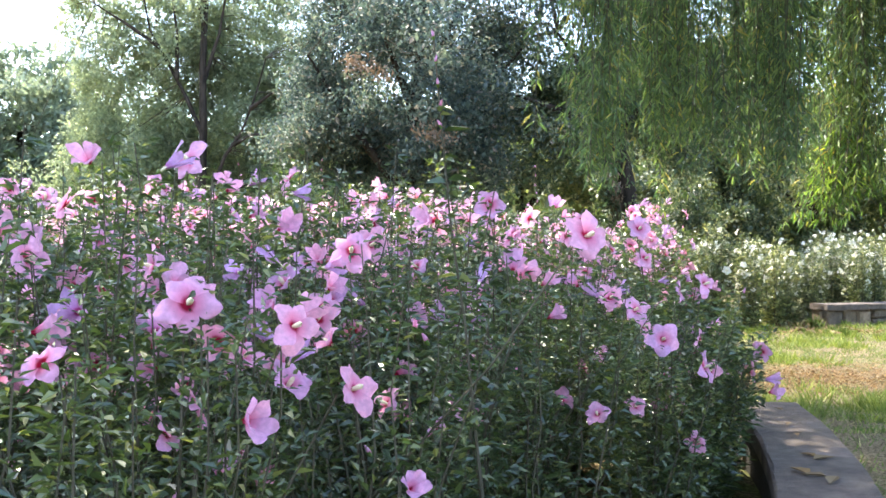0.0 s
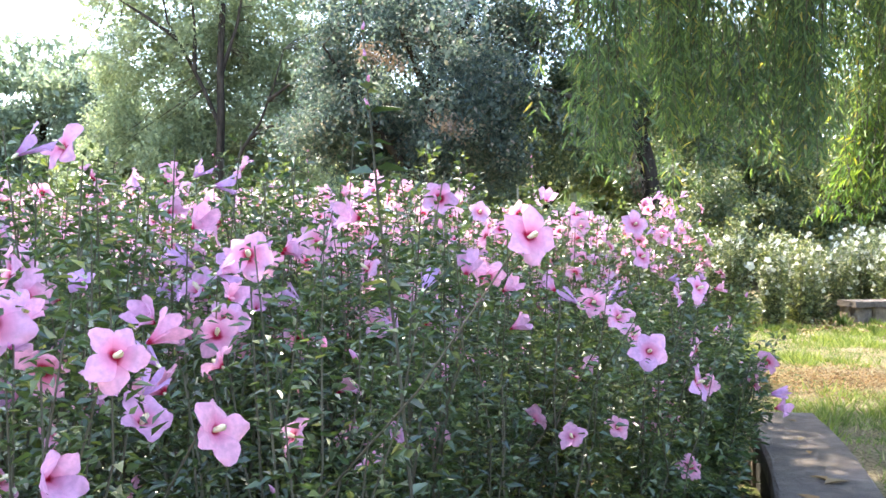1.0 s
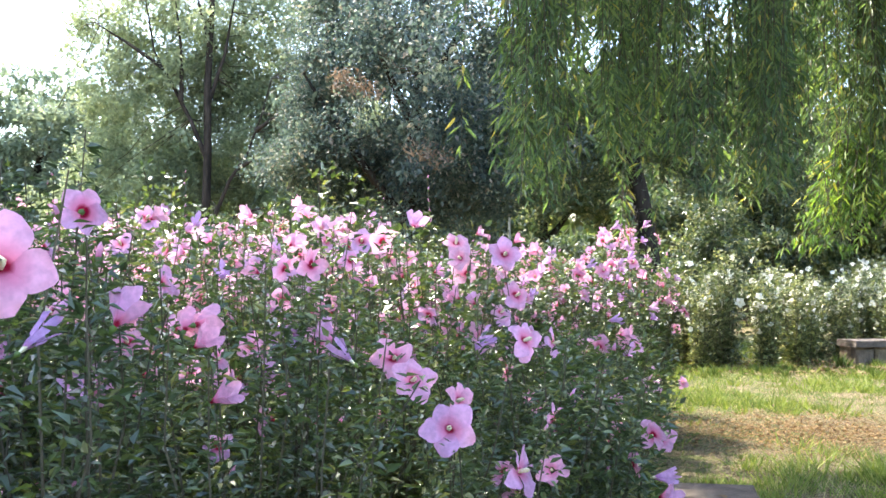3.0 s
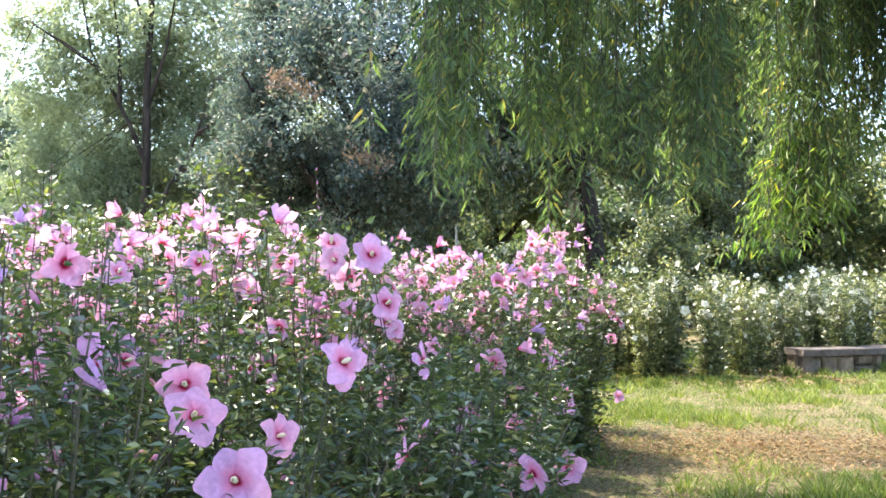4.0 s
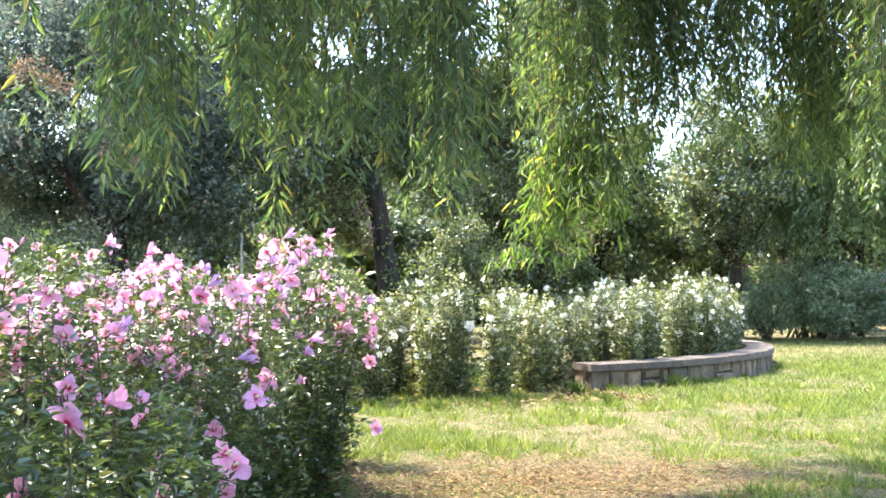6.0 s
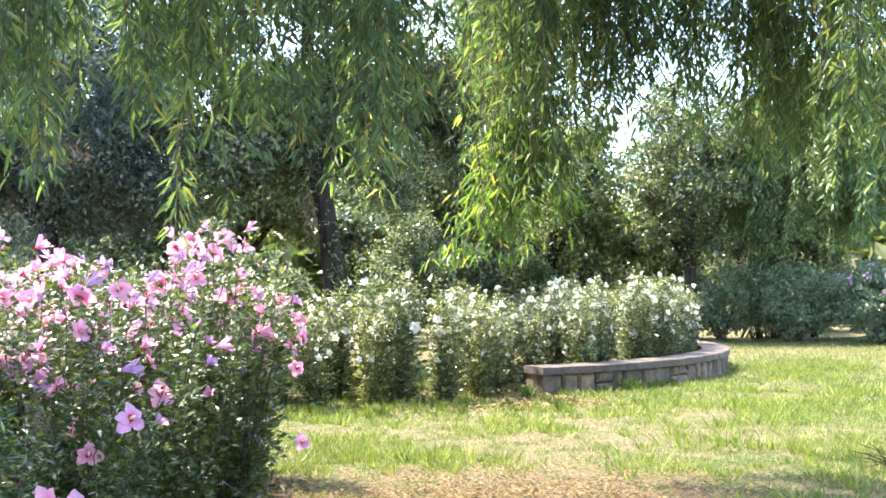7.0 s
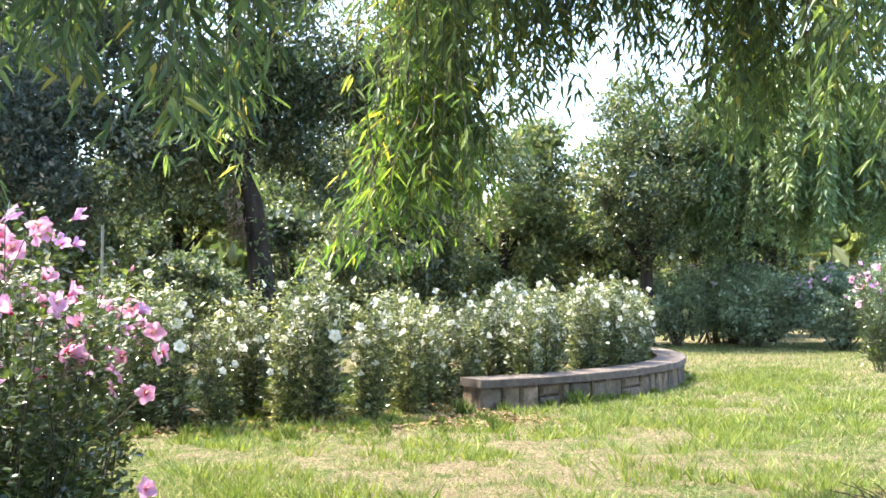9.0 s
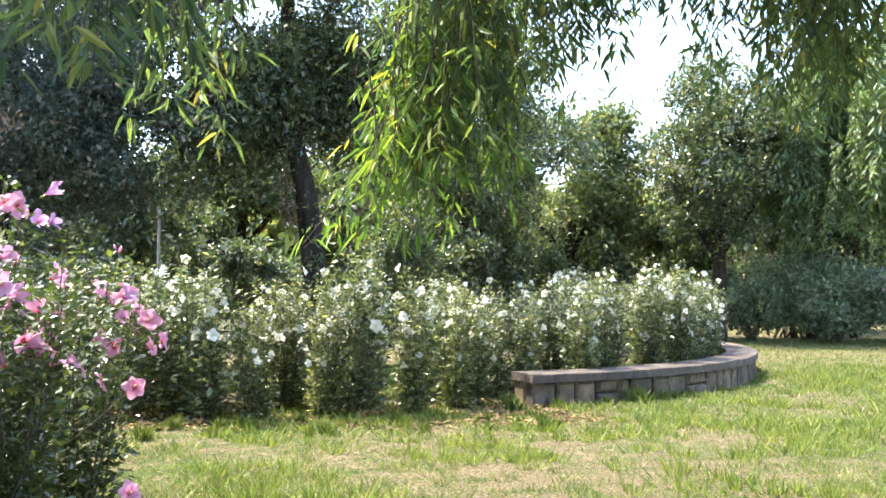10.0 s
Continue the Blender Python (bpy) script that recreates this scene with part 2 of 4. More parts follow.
def leaves(P, D, N, L, W, shape="hibiscus", droop=0.18, fold=0.22):
    """Folded leaves of two quads each: bases P, directions D, normals N, lengths L, widths W."""
    n = len(P)
    D = unit(D)
    S = unit(np.cross(D, N))
    U = np.cross(S, D)
    (a1, w1), (a2, w2) = OUTLINES[shape]
    L, W = np.asarray(L)[:, None], np.asarray(W)[:, None]
    tip = P + D * L - U * L * droop
    l1, r1 = P + D * L * a1 + S * W * w1 + U * W * fold, P + D * L * a1 - S * W * w1 + U * W * fold
    l2, r2 = (P + D * L * a2 + s * S * W * w2 + U * W * fold * 0.6 - U * L * droop * 0.4 for s in (1, -1))
    V = np.stack([P, l1, l2, tip, r2, r1], 1).reshape(-1, 3)
    b = np.arange(n)[:, None] * 6
    F = np.concatenate([b + [0, 1, 2, 3], b + [0, 3, 4, 5]], 1).reshape(-1, 4)
    return V, F


def simple_leaves(P, D, N, L, W):
    """Far leaves: one pointed quad each."""
    n = len(P)
    D = unit(D)
    S = unit(np.cross(D, N))
    U = np.cross(S, D)
    L, W = np.asarray(L)[:, None], np.asarray(W)[:, None]
    V = np.stack([P, P + D * L * 0.45 + S * W * 0.5 + U * W * 0.15, P + D * L, P + D * L * 0.45 - S * W * 0.5 + U * W * 0.15], 1).reshape(-1, 3)
    return V, np.arange(n)[:, None] * 4 + np.arange(4)


def tube(points, radii, sides=6):
    """A tapered tube along points."""
    pts = np.asarray(points, float)
    t = unit(np.gradient(pts, axis=0))
    ref = np.where(np.abs(t[:, 2:3]) > 0.9, [[1.0, 0, 0]], [[0, 0, 1.0]])
    a = unit(np.cross(t, ref))
    for i in range(1, len(a)):
        a[i] = unit(a[i - 1] - t[i] * (a[i - 1] @ t[i]))
    b = np.cross(t, a)
    ang = np.arange(sides) / sides * 2 * math.pi
    r = np.asarray(radii, float)[:, None, None]
    V = pts[:, None] + r * (np.cos(ang)[None, :, None] * a[:, None] + np.sin(ang)[None, :, None] * b[:, None])
    i, j = np.meshgrid(np.arange(len(pts) - 1), np.arange(sides), indexing="ij")
    k = (j + 1) % sides
    F = np.stack([i * sides + j, i * sides + k, (i + 1) * sides + k, (i + 1) * sides + j], -1).reshape(-1, 4)
    return V.reshape(-1, 3), F


def joined(pieces):
    V, F, at = [], [], 0
    for v, f in pieces:
        V.append(v)
        F.append(f + at)
        at += len(v)
    return np.concatenate(V), np.concatenate(F)


def bend(a, b, sag, rng, n=6, wobble=0.0):
    """A curved line from a to b that sags (or rises) by sag in the middle."""
    a, b = np.asarray(a, float), np.asarray(b, float)
    s = np.linspace(0, 1, n)[:, None]
    p = a + (b - a) * s
    p[:, 2] += sag * 4 * (s * (1 - s))[:, 0]
    p[1:-1] += rng.normal(0, wobble, (n - 2, 3)) if wobble else 0
    return p


# ---- ground ----
def build_ground():
    s = np.linspace(-1, 1, 121)
    ax = np.sinh(s * 5.2) / np.sinh(5.2) * 900
    X, Y = np.meshgrid(ax + 4, ax + 10, indexing="ij")
    Z = np.array([[0.02 * noise.noise((x * 0.6, y * 0.6, 0.3)) + 0.012 * noise.noise((x * 2.1, y * 2.1, 4.3)) for x, y in zip(rx, ry)] for rx, ry in zip(X, Y)])
    n = len(ax)
    i, j = np.meshgrid(np.arange(n - 1), np.arange(n - 1), indexing="ij")
    F = np.stack([i * n + j, (i + 1) * n + j, (i + 1) * n + j + 1, i * n + j + 1], -1).reshape(-1, 4)
    ob = new("ground", mesh_of("ground", np.stack([X, Y, Z], -1).reshape(-1, 3), F, M_GROUND, smooth=True))
    return tagged(ob, "sunlit lawn of thin grass with bare dry soil patches", "lawn", kind="structure")


build_ground()


# ---- curved stone bed walls ----
def wedge(arc, a0, a1, r0, r1, z0, z1, rng, rough=0.022, chamfer=0.034):
    """A stone of a curved wall between two angles and two radii, with a worn, chamfered outer face."""
    cx, cy = arc
    c = chamfer / r1
    out = []
    for (p, q, r, za, zb) in ((a0, a1, r0, z0, z1), (a0, a1, r1 - chamfer, z0, z1), (a0 + c, a1 - c, r1, z0 + chamfer, z1 - chamfer)):
        for ang, z in ((p, za), (q, za), (q, zb), (p, zb)):
            rr = r + (rng.uniform(-rough, rough) if r > r0 else 0)
            out.append((cx + rr * math.cos(ang), cy + rr * math.sin(ang), z))
    F = [[3, 2, 1, 0], [8, 9, 10, 11]]
    for k in (0, 4):
        for e in range(4):
            F.append([k + e, k + (e + 1) % 4, k + 4 + (e + 1) % 4, k + 4 + e])
    return out, F


def slab(arc, a0, a1, r0, r1, z0, z1, rng, n=5, ch=0.012):
    """A curved cap stone with chamfered top edges."""
    cx, cy = arc
    ring = [(r0, z0), (r1, z0), (r1, z1 - ch), (r1 - ch, z1), (r0 + ch, z1), (r0, z1 - ch)]
    V, F = [], []
    for i in range(n):
        ang = a0 + (a1 - a0) * i / (n - 1)
        for r, z in ring:
            rr = r + rng.uniform(-0.008, 0.008) * (r > r0)
            V.append((cx + rr * math.cos(ang), cy + rr * math.sin(ang), z + rng.uniform(-0.002, 0.002)))
    for i in range(n - 1):
        for e in range(6):
            F.append([i * 6 + e, i * 6 + (e + 1) % 6, i * 6 + 6 + (e + 1) % 6, i * 6 + 6 + e])
    F += [[5, 4, 3, 2, 1, 0], [len(V) - 6 + k for k in range(6)]]
    return V, F


def bed_wall(label, arc, r_in, r_out, first, last, top, seed):
    rng = np.random.default_rng(seed)
    cx, cy = arc
    w = thing("bed_wall", label, "garden wall", kind="structure")
    lo, hi = radians(first), radians(last)
    V, F = slab(arc, lo + 0.004, hi - 0.004, r_in + 0.03, r_out - 0.06, -0.1, top - 0.1, rng, 40, 0.004)
    part("core", mesh_of("core", V, F, M_MORTAR), w, "dark recessed mortar core")
    a = lo
    while a < hi - 0.01:
        b = min(a + rng.uniform(0.2, 0.44) / r_out, hi)
        if hi - b < 0.1 / r_out:
            b = hi
        g = 0.014 / r_out
        if rng.random() < 0.1:
            zs = [(-0.08, top * 0.3), (top * 0.3 + 0.012, top - 0.1)]
        else:
            zs = [(-0.08, top - 0.1 - rng.uniform(0, 0.012))]
        for z0, z1 in zs:
            V, F = wedge(arc, a + g, b - g, r_out - 0.16, r_out + rng.uniform(-0.025, 0.012), z0, z1, rng)
            part("stone", mesh_of("stone", V, F, M_STONE), w)
        a = b
    # squared end stones
    for ang, s in ((lo, 1), (hi, -1)):
        V, F = wedge(arc, min(ang, ang + s * 0.2 / r_out) - 0.001, max(ang, ang + s * 0.2 / r_out), r_in + 0.01, r_out - 0.17, -0.08, top - 0.1, rng)
        part("end_stone", mesh_of("end_stone", V, F, M_STONE), w)
    n = max(2, round((hi - lo) * r_out / 1.5))
    for k in range(n):
        a, b = lo + (hi - lo) * k / n, lo + (hi - lo) * (k + 1) / n
        ext = 0.035 / r_out
        V, F = slab(arc, a + (0.003 / r_out if k else -ext), b - (0.003 / r_out if k < n - 1 else -ext), r_in - 0.02, r_out + 0.05, top - 0.1, top + rng.uniform(-0.004, 0.004), rng, 8)
        part("cap_stone", mesh_of("cap_stone", V, F, M_CAP), w)
    return w


WHITE_C, PINK_C = (4.5, 23.7), (-12.2, 7.9)
bed_wall("low curved stone wall with a flat cap round the white flower bed", WHITE_C, 7.08, 7.5, -75.6, 55, 0.385, 5)
bed_wall("low curved stone wall with a broad grey cap beside pink flowers", PINK_C, 14.1, 14.42, -52, -7.6, 0.37, 6)


# ---- flowers and shrubs ----
def flower_mesh(name, petal, R, cup, ruffle, seed, spread=1.0):
    """Five rounded petals, free of one another at their tips, round a narrow throat, and a green calyx behind."""
    rng = np.random.default_rng(seed)
    V, F, slot = [], [], []
    fine = petal is M_PINK or R > 0.06 and petal is M_LILAC
    nu, nv = (7, 5) if fine else (5, 3)
    for k in range(5):
        turn = k * 2 * math.pi / 5 + rng.normal(0, 0.09)
        size, tilt, bow = rng.uniform(0.86, 1.1), rng.normal(0, 0.12), rng.uniform(-0.16, 0.1)
        base = len(V)
        for i in range(nu):
            u = i / (nu - 1)
            half = 0.385 * math.sin(math.pi * (0.06 + 0.7 * u)) * spread
            for j in range(nv):
                v = j / (nv - 1) * 2 - 1
                r = R * size * (u - 0.22 * u * u * v * v + rng.normal(0, 0.012) * (u > 0.8))
                y = R * size * half * v
                z = R * (0.05 + cup * u ** 0.7 - 0.22 * u ** 3 + tilt * u + bow * (1 - v * v) * u * u + 0.1 * v * u + ruffle * math.sin(3.1 * v + k * 1.7) * u * u + rng.normal(0, 0.012))
                # draw the blade in as the flower closes
                pull = 1 - 0.3 * min(cup, 2.0) * u * (1.25 - 0.5 * u)
                V.append((pull * r * math.cos(turn) - y * math.sin(turn), pull * r * math.sin(turn) + y * math.cos(turn), z + 0.004 * (k % 2)))
        for i in range(nu - 1):
            for j in range(nv - 1):
                a = base + i * nv + j
                F.append([a, a + nv, a + nv + 1, a + 1])
                slot.append(0)
    base = len(V)
    for k in range(5):
        a = k * 2 * math.pi / 5
        V.append((0.13 * R * math.cos(a), 0.13 * R * math.sin(a), -0.02 * R))
    V.append((0, 0, -0.38 * R))
    for k in range(5):
        F.append([base + k, base + (k + 1) % 5, base + 5])
        slot.append(1)
    if petal is not M_PINK:
        sv, sf = stamen_tube(R)
        F += (sf + len(V)).tolist()
        V += [tuple(q) for q in sv]
        slot += [2] * len(sf)
    return mesh_of(name, V, F, [petal, M_CALYX, M_STAMEN], slot, smooth=True)


def stamen_tube(R):
    return tube([(0, 0, 0), (0, 0, 0.25 * R), (0.02 * R, 0, 0.5 * R), (0.03 * R, 0.01 * R, 0.62 * R)], [0.05 * R, 0.09 * R, 0.1 * R, 0.03 * R], 5)


def stamen_mesh(R):
    v, f = stamen_tube(R)
    return mesh_of("stamen", v, f, M_STAMEN, smooth=True)


def bud_mesh(name, petal, R):
    """A rolled, closed bud in its calyx."""
    s = np.linspace(0, 1, 6)
    v1, f1 = tube(np.stack([0 * s, 0.06 * R * np.sin(s * 3), s * 1.1 * R], 1), R * np.array([0.13, 0.17, 0.18, 0.16, 0.11, 0.02]), 7)
    v2, f2 = tube([(0, 0, -0.12 * R), (0, 0, 0.05 * R), (0, 0, 0.42 * R)], [0.04 * R, 0.18 * R, 0.21 * R], 7)
    v, f = joined([(v1, f1), (v2, f2)])
    return mesh_of(name, v, f, [petal, M_CALYX], [0] * len(f1) + [1] * len(f2), smooth=True)


def flower_kit(petal, R, seed):
    return {
        "open": [flower_mesh("flower", petal, R * k, c, 0.07, seed + i) for i, (k, c) in enumerate(((1.0, 0.3), (1.08, 0.45), (0.94, 0.18), (1.0, 0.65)))],
        "half": [flower_mesh("flower", petal, R * 0.95, 1.0 + 0.15 * i, 0.06, seed + 9 + i, 0.85) for i in range(3)],
        "faded": [flower_mesh("faded_flower", petal if petal is M_WHITE else M_LILAC, R * 0.95, c, 0.12, seed + 15 + i, w) for i, (c, w) in enumerate(((1.5, 0.55), (0.9, 0.75), (1.9, 0.42)))],
        "bud": [bud_mesh("bud", petal, R)],
        "stamen": stamen_mesh(R),
    }


KIT_PINK, KIT_EDGE, KIT_ROSE, KIT_WHITE, KIT_LILAC = flower_kit(M_PINK, 0.06, 20), flower_kit(M_PINK, 0.062, 30), flower_kit(M_ROSE, 0.066, 40), flower_kit(M_WHITE, 0.068, 60), flower_kit(M_LILAC, 0.055, 80)


def facing(d, spin):
    """The turn that points a flower's +z along d."""
    return Vector(d).to_track_quat("Z", "Y").to_matrix().to_4x4() @ Matrix.Rotation(spin, 4, "Z")


def make_shrub(label, group, kit, h, r, stems, leaf_n, flower_n, bud_n, leaf_mat, seed, leaf=0.055, low=0.1, lean=0.75, high=0.45, lobed=False, shoots=1):
    rng = np.random.default_rng(seed)
    root = thing("hibiscus_shrub", label, "flowering shrub", group)
    lines, pieces = [], []
    for number in range(stems):
        a, q = rng.uniform(0, 2 * math.pi), math.sqrt(rng.uniform(0, 1))
        top = np.array([r * q * math.cos(a), r * q * math.sin(a), h * rng.uniform(0.78, 1.02) * (1 - 0.18 * q * q)])
        if number < shoots:
            top *= [0.8, 0.8, rng.uniform(1.0, 1.13)]
        foot = top * [0.22, 0.22, 0] + [*rng.normal(0, 0.03, 2), -0.04]
        line = bend(foot, top, 0, rng, 6)
        s = np.linspace(0, 1, 6)
        line[:, :2] = foot[:2] + (top[:2] - foot[:2]) * (s ** lean)[:, None] + rng.normal(0, 0.018, (6, 2))
        lines.append(line)
        pieces.append(tube(line, np.linspace(0.006, 0.002, 6), 3))
    lines = np.array(lines)
    v, f = joined(pieces)
    part("branchwork", mesh_of("branchwork", v, f, M_TWIG), root, "thin brown upright stems", "stuff")
    # leaves in small sprays along the stems
    k = rng.integers(0, stems, leaf_n)
    s = low + (1 - low) * rng.uniform(0, 1, leaf_n) ** 1.05
    x = s * 5
    i = np.minimum(x.astype(int), 4)
    base = lines[k, i] + (lines[k, i + 1] - lines[k, i]) * (x - i)[:, None]
    a = rng.uniform(0, 2 * math.pi, leaf_n)
    out = np.stack([np.cos(a), np.sin(a), rng.uniform(-0.25, 0.7, leaf_n)], 1)
    P = base + out * (rng.uniform(0.01, 0.15, leaf_n) * (1.15 - 0.85 * s))[:, None]
    D = out + rng.normal(0, 0.35, (leaf_n, 3))
    N = np.array([0, 0, 1.0]) + rng.normal(0, 0.45, (leaf_n, 3))
    L = leaf * rng.uniform(0.6, 1.35, leaf_n) * (1.1 - 0.35 * s)
    W = L * rng.uniform(0.4, 0.62, leaf_n)
    v, f = leaves(P, D, N, L, W) if lobed else simple_leaves(P, D, N, L * 1.1, W * 1.1)
    part("foliage", mesh_of("foliage", v, f, leaf_mat), root, kind="stuff")
    for n in range(flower_n + bud_n):
        j = rng.integers(0, stems)
        s = rng.uniform(high, 1.0) ** 0.8
        x = s * 5
        i = min(int(x), 4)
        p = lines[j, i] + (lines[j, i + 1] - lines[j, i]) * (x - i)
        a = rng.uniform(0, 2 * math.pi)
        d = np.array([math.cos(a), math.sin(a), rng.uniform(0.05, 0.95)])
        p = p + unit(d) * (0.085 + 0.15 * (1 - s)) + [0, 0, 0.02]
        place = Matrix.Translation(p) @ facing(d, rng.uniform(0, 6.28))
        if n >= flower_n:
            place = Matrix.Translation(p) @ facing((d[0] * 0.6, d[1] * 0.6, 1), 0)
            part("bud", kit["bud"][0], root, place=place @ Matrix.Scale(rng.uniform(0.4, 0.8), 4))
            continue
        luck = rng.random()
        kind = "half" if luck < 0.3 else "faded" if luck < 0.45 else "open"
        fl = part("faded_flower" if kind == "faded" else "flower", kit[kind][rng.integers(0, len(kit[kind]))], root, place=place @ Matrix.Scale(rng.uniform(0.82, 1.22), 4))
        if kind == "open" and kit in (KIT_PINK, KIT_EDGE):
            part("stamen", kit["stamen"], fl)
    return root


def scatter(templates, spots, rng, jitter=0.08):
    """The templates themselves stand at the first spots, copies at the others. A spot: x, y, scale, which template."""
    used, placed = set(), []
    for x, y, s, w in spots:
        ob = templates[w]
        m = Matrix.Translation((x, y, 0)) @ Matrix.Rotation(rng.uniform(0, 2 * math.pi), 4, "Z")
        k = s * rng.uniform(1 - jitter, 1 + jitter)
        target = ob if w not in used else copy_thing(ob, m)
        used.add(w)
        target.matrix_basis = m @ Matrix.Diagonal((k, k, k, 1))
        placed.append(target)
    return placed


# The pink bed: its edge follows the wall, then swells out past the wall's end
def pink_edge(y):
    if y < 6.1:
        return PINK_C[0] + math.sqrt(14.0 ** 2 - (y - PINK_C[1]) ** 2) - 0.3
    if y < 7.4:
        return 1.3 + (y - 6.1) * 0.1
    if y < 11.0:
        return 1.43 + (y - 7.4) * 0.3
    return 2.51 - (y - 11.0) * 0.9


rng = np.random.default_rng(11)
PINK = "pink shrubs in the bed"
P_TALL = [make_shrub("rose of Sharon shrub with large lilac-pink flowers in bloom", PINK, KIT_PINK, 1.5, 0.42, 17, 4300, 12, 3, M_HIB, 100 + i, leaf=0.041, high=0.4, shoots=2, lobed=True) for i in range(4)]
P_ROSE = [make_shrub("rose of Sharon shrub crowded with pale rose-pink flowers", PINK, KIT_ROSE, 1.6, 0.42, 17, 2700, 17, 2, M_HIB, 120 + i, leaf=0.05, high=0.55, shoots=3) for i in range(4)]
P_LOW = [make_shrub("low leafy rose of Sharon shrub with few pink flowers", PINK, KIT_PINK, 1.2, 0.44, 19, 7600, 8, 2, M_HIB, 140 + i, leaf=0.043, low=0.0, lobed=True, high=0.42, shoots=0) for i in range(3)]
P_EDGE = [make_shrub("leafy rose of Sharon shrub with lilac and pink flowers", PINK, KIT_EDGE, 1.5, 0.44, 20, 6600, 26, 3, M_HIB, 150 + i, leaf=0.045, low=0.0, high=0.58, shoots=0) for i in range(3)]
spots, y = [], 1.45
while y < 13.5:
    x = pink_edge(y) - rng.uniform(0.0, 0.2)
    first = True
    while x > max(-0.55 * y - 0.9, -6.5):
        px, py = x + rng.uniform(-0.12, 0.12), y + rng.uniform(-0.14, 0.14)
        near = min(math.hypot(px - a, py - b) for a, b in ((0, 0.3), (0.4, 0.55), (0.8, 1.1), (1.15, 1.8), (1.55, 2.5), (1.8, 3.1), (2.1, 3.7), (2.6, 4.6)))
        if near > 1.25:
            grow = min(0.9 + 0.03 * (py - 2), 1.08) * (1.07 if px < 0.2 else 1.0)
            if first and py < 8.0:
                spots.append((px, py, 1.0, 8 + int(rng.integers(0, 3))))
            elif px > pink_edge(py) - 1.3 and py > 6.5:
                spots.append((px, py, 1.0 if py < 9.3 else 1.1, 11 + int(rng.integers(0, 3))))
            elif py > 5.5 and rng.random() < 0.78:
                spots.append((px, py, grow, 4 + int(rng.integers(0, 4))))
            else:
                spots.append((px, py, grow, int(rng.integers(0, 4))))
        first = False
        x -= 0.62 if y < 9 else 0.75
    y += 0.62 if y < 9 else 0.8
for y in np.arange(-0.8, 13.2, 1.4):
    for x in np.arange(-0.8, -8.2, -1.4):
        px, py = x + rng.uniform(-0.2, 0.2), y + rng.uniform(-0.2, 0.2)
        if px < -0.55 * py - 1.1 and px < pink_edge(py) - 0.4 and math.hypot(px, py) > 1.9 and math.hypot(px - PINK_C[0], py - PINK_C[1]) > 4.6:
            spots.append((px, py, 1.0, 4 + int(rng.integers(0, 4))))
BED = scatter(P_TALL + P_ROSE + P_LOW + P_EDGE, spots, rng, 0.11)

# the showiest blooms, each on a side twig of the shrub it grows from: x, y, z, and the way it faces
for k, (x, y, z, ang) in enumerate([(1.02, 3.9, 1.16, -50), (0.74, 3.87, 1.06, -65), (1.03, 5.09, 1.25, -60), (0.99, 5.03, 1.4, -80), (0.84, 4.21, 0.97, -40), (1.15, 4.84, 1.09, -20), (1.74, 6.43, 0.78, -60), (1.68, 5.78, 0.61, -75), (0.38, 4.57, 1.11, -30), (1.8, 7.35, 0.91, -50),
                                    (1.85, 8.33, 0.9, -70), (2.63, 10.59, 0.85, -70), (2.23, 9.13, 1.61, -10), (2.64, 10.35, 0.38, -60), (2.48, 10.95, 1.03, -50), (2.32, 10.0, 1.17, -90), (2.3, 9.24, 1.35, -30), (2.44, 10.8, 0.86, 10), (0.68, 4.05, 1.1, -80), (0.84, 3.81, 0.95, -90), (1.72, 6.15, 0.86, -40), (-0.35, 2.81, 1.13, -60), (1.0, 3.85, 0.84, -20),
                                    (-0.51, 1.98, 1.19, -65), (-0.29, 1.9, 1.15, -50), (-0.2, 2.11, 1.0, -30), (-0.24, 2.58, 1.29, -80), (0.36, 2.53, 1.33, -60)]):
    shrub = min(BED, key=lambda o: (o.location.x - x + 0.15) ** 2 + (o.location.y - y) ** 2)
    back = shrub.matrix_basis.inverted()
    d = Vector((math.cos(radians(ang)), math.sin(radians(ang)), 0.3))
    o = shrub.location
    pts = [back @ Vector(q) for q in ((o.x, o.y, z * 0.45), (o.x * 0.4 + x * 0.6, o.y * 0.4 + y * 0.6, z * 0.75), Vector((x, y, z)) - d * 0.03)]
    v, f = tube(np.array([tuple(q) for q in pts]), [0.004, 0.003, 0.002], 4)
    part("twig", mesh_of("twig", v, f, M_TWIG), shrub)
    fl = part("flower", KIT_PINK["open"][k % 3], shrub, place=back @ Matrix.Translation((x, y, z)) @ facing(d, k * 1.3) @ Matrix.Scale(0.95 + 0.08 * (k % 4), 4))
    part("stamen", KIT_PINK["stamen"], fl)
print("pink shrubs", len(spots))

# The white bed: rows round the tree, standing past the wall where it stops
W_TALL = [make_shrub("rose of Sharon shrub with many small white flowers", "white shrubs in the bed", KIT_WHITE, 1.66, 0.31, 14, 2000, 15, 0, M_HIBW, 160 + i, leaf=0.07, low=0.07, high=0.3, shoots=2) for i in range(5)]
spots = []
for row, inset in enumerate((0.0, 0.7, 1.45)):
    ang = -116.0
    while ang < (40 if row < 2 else -45):
        R = float(np.interp(ang, (-93, -76), (8.1, 6.75))) - inset
        spots.append((WHITE_C[0] + R * math.cos(radians(ang)) + rng.uniform(-0.2, 0.2), WHITE_C[1] + R * math.sin(radians(ang)) + rng.uniform(-0.2, 0.2), rng.uniform(0.8, 1.1), int(rng.integers(0, 5))))
        ang += math.degrees((0.5 + 0.16 * (row > 0)) / R)
scatter(W_TALL, spots, rng)
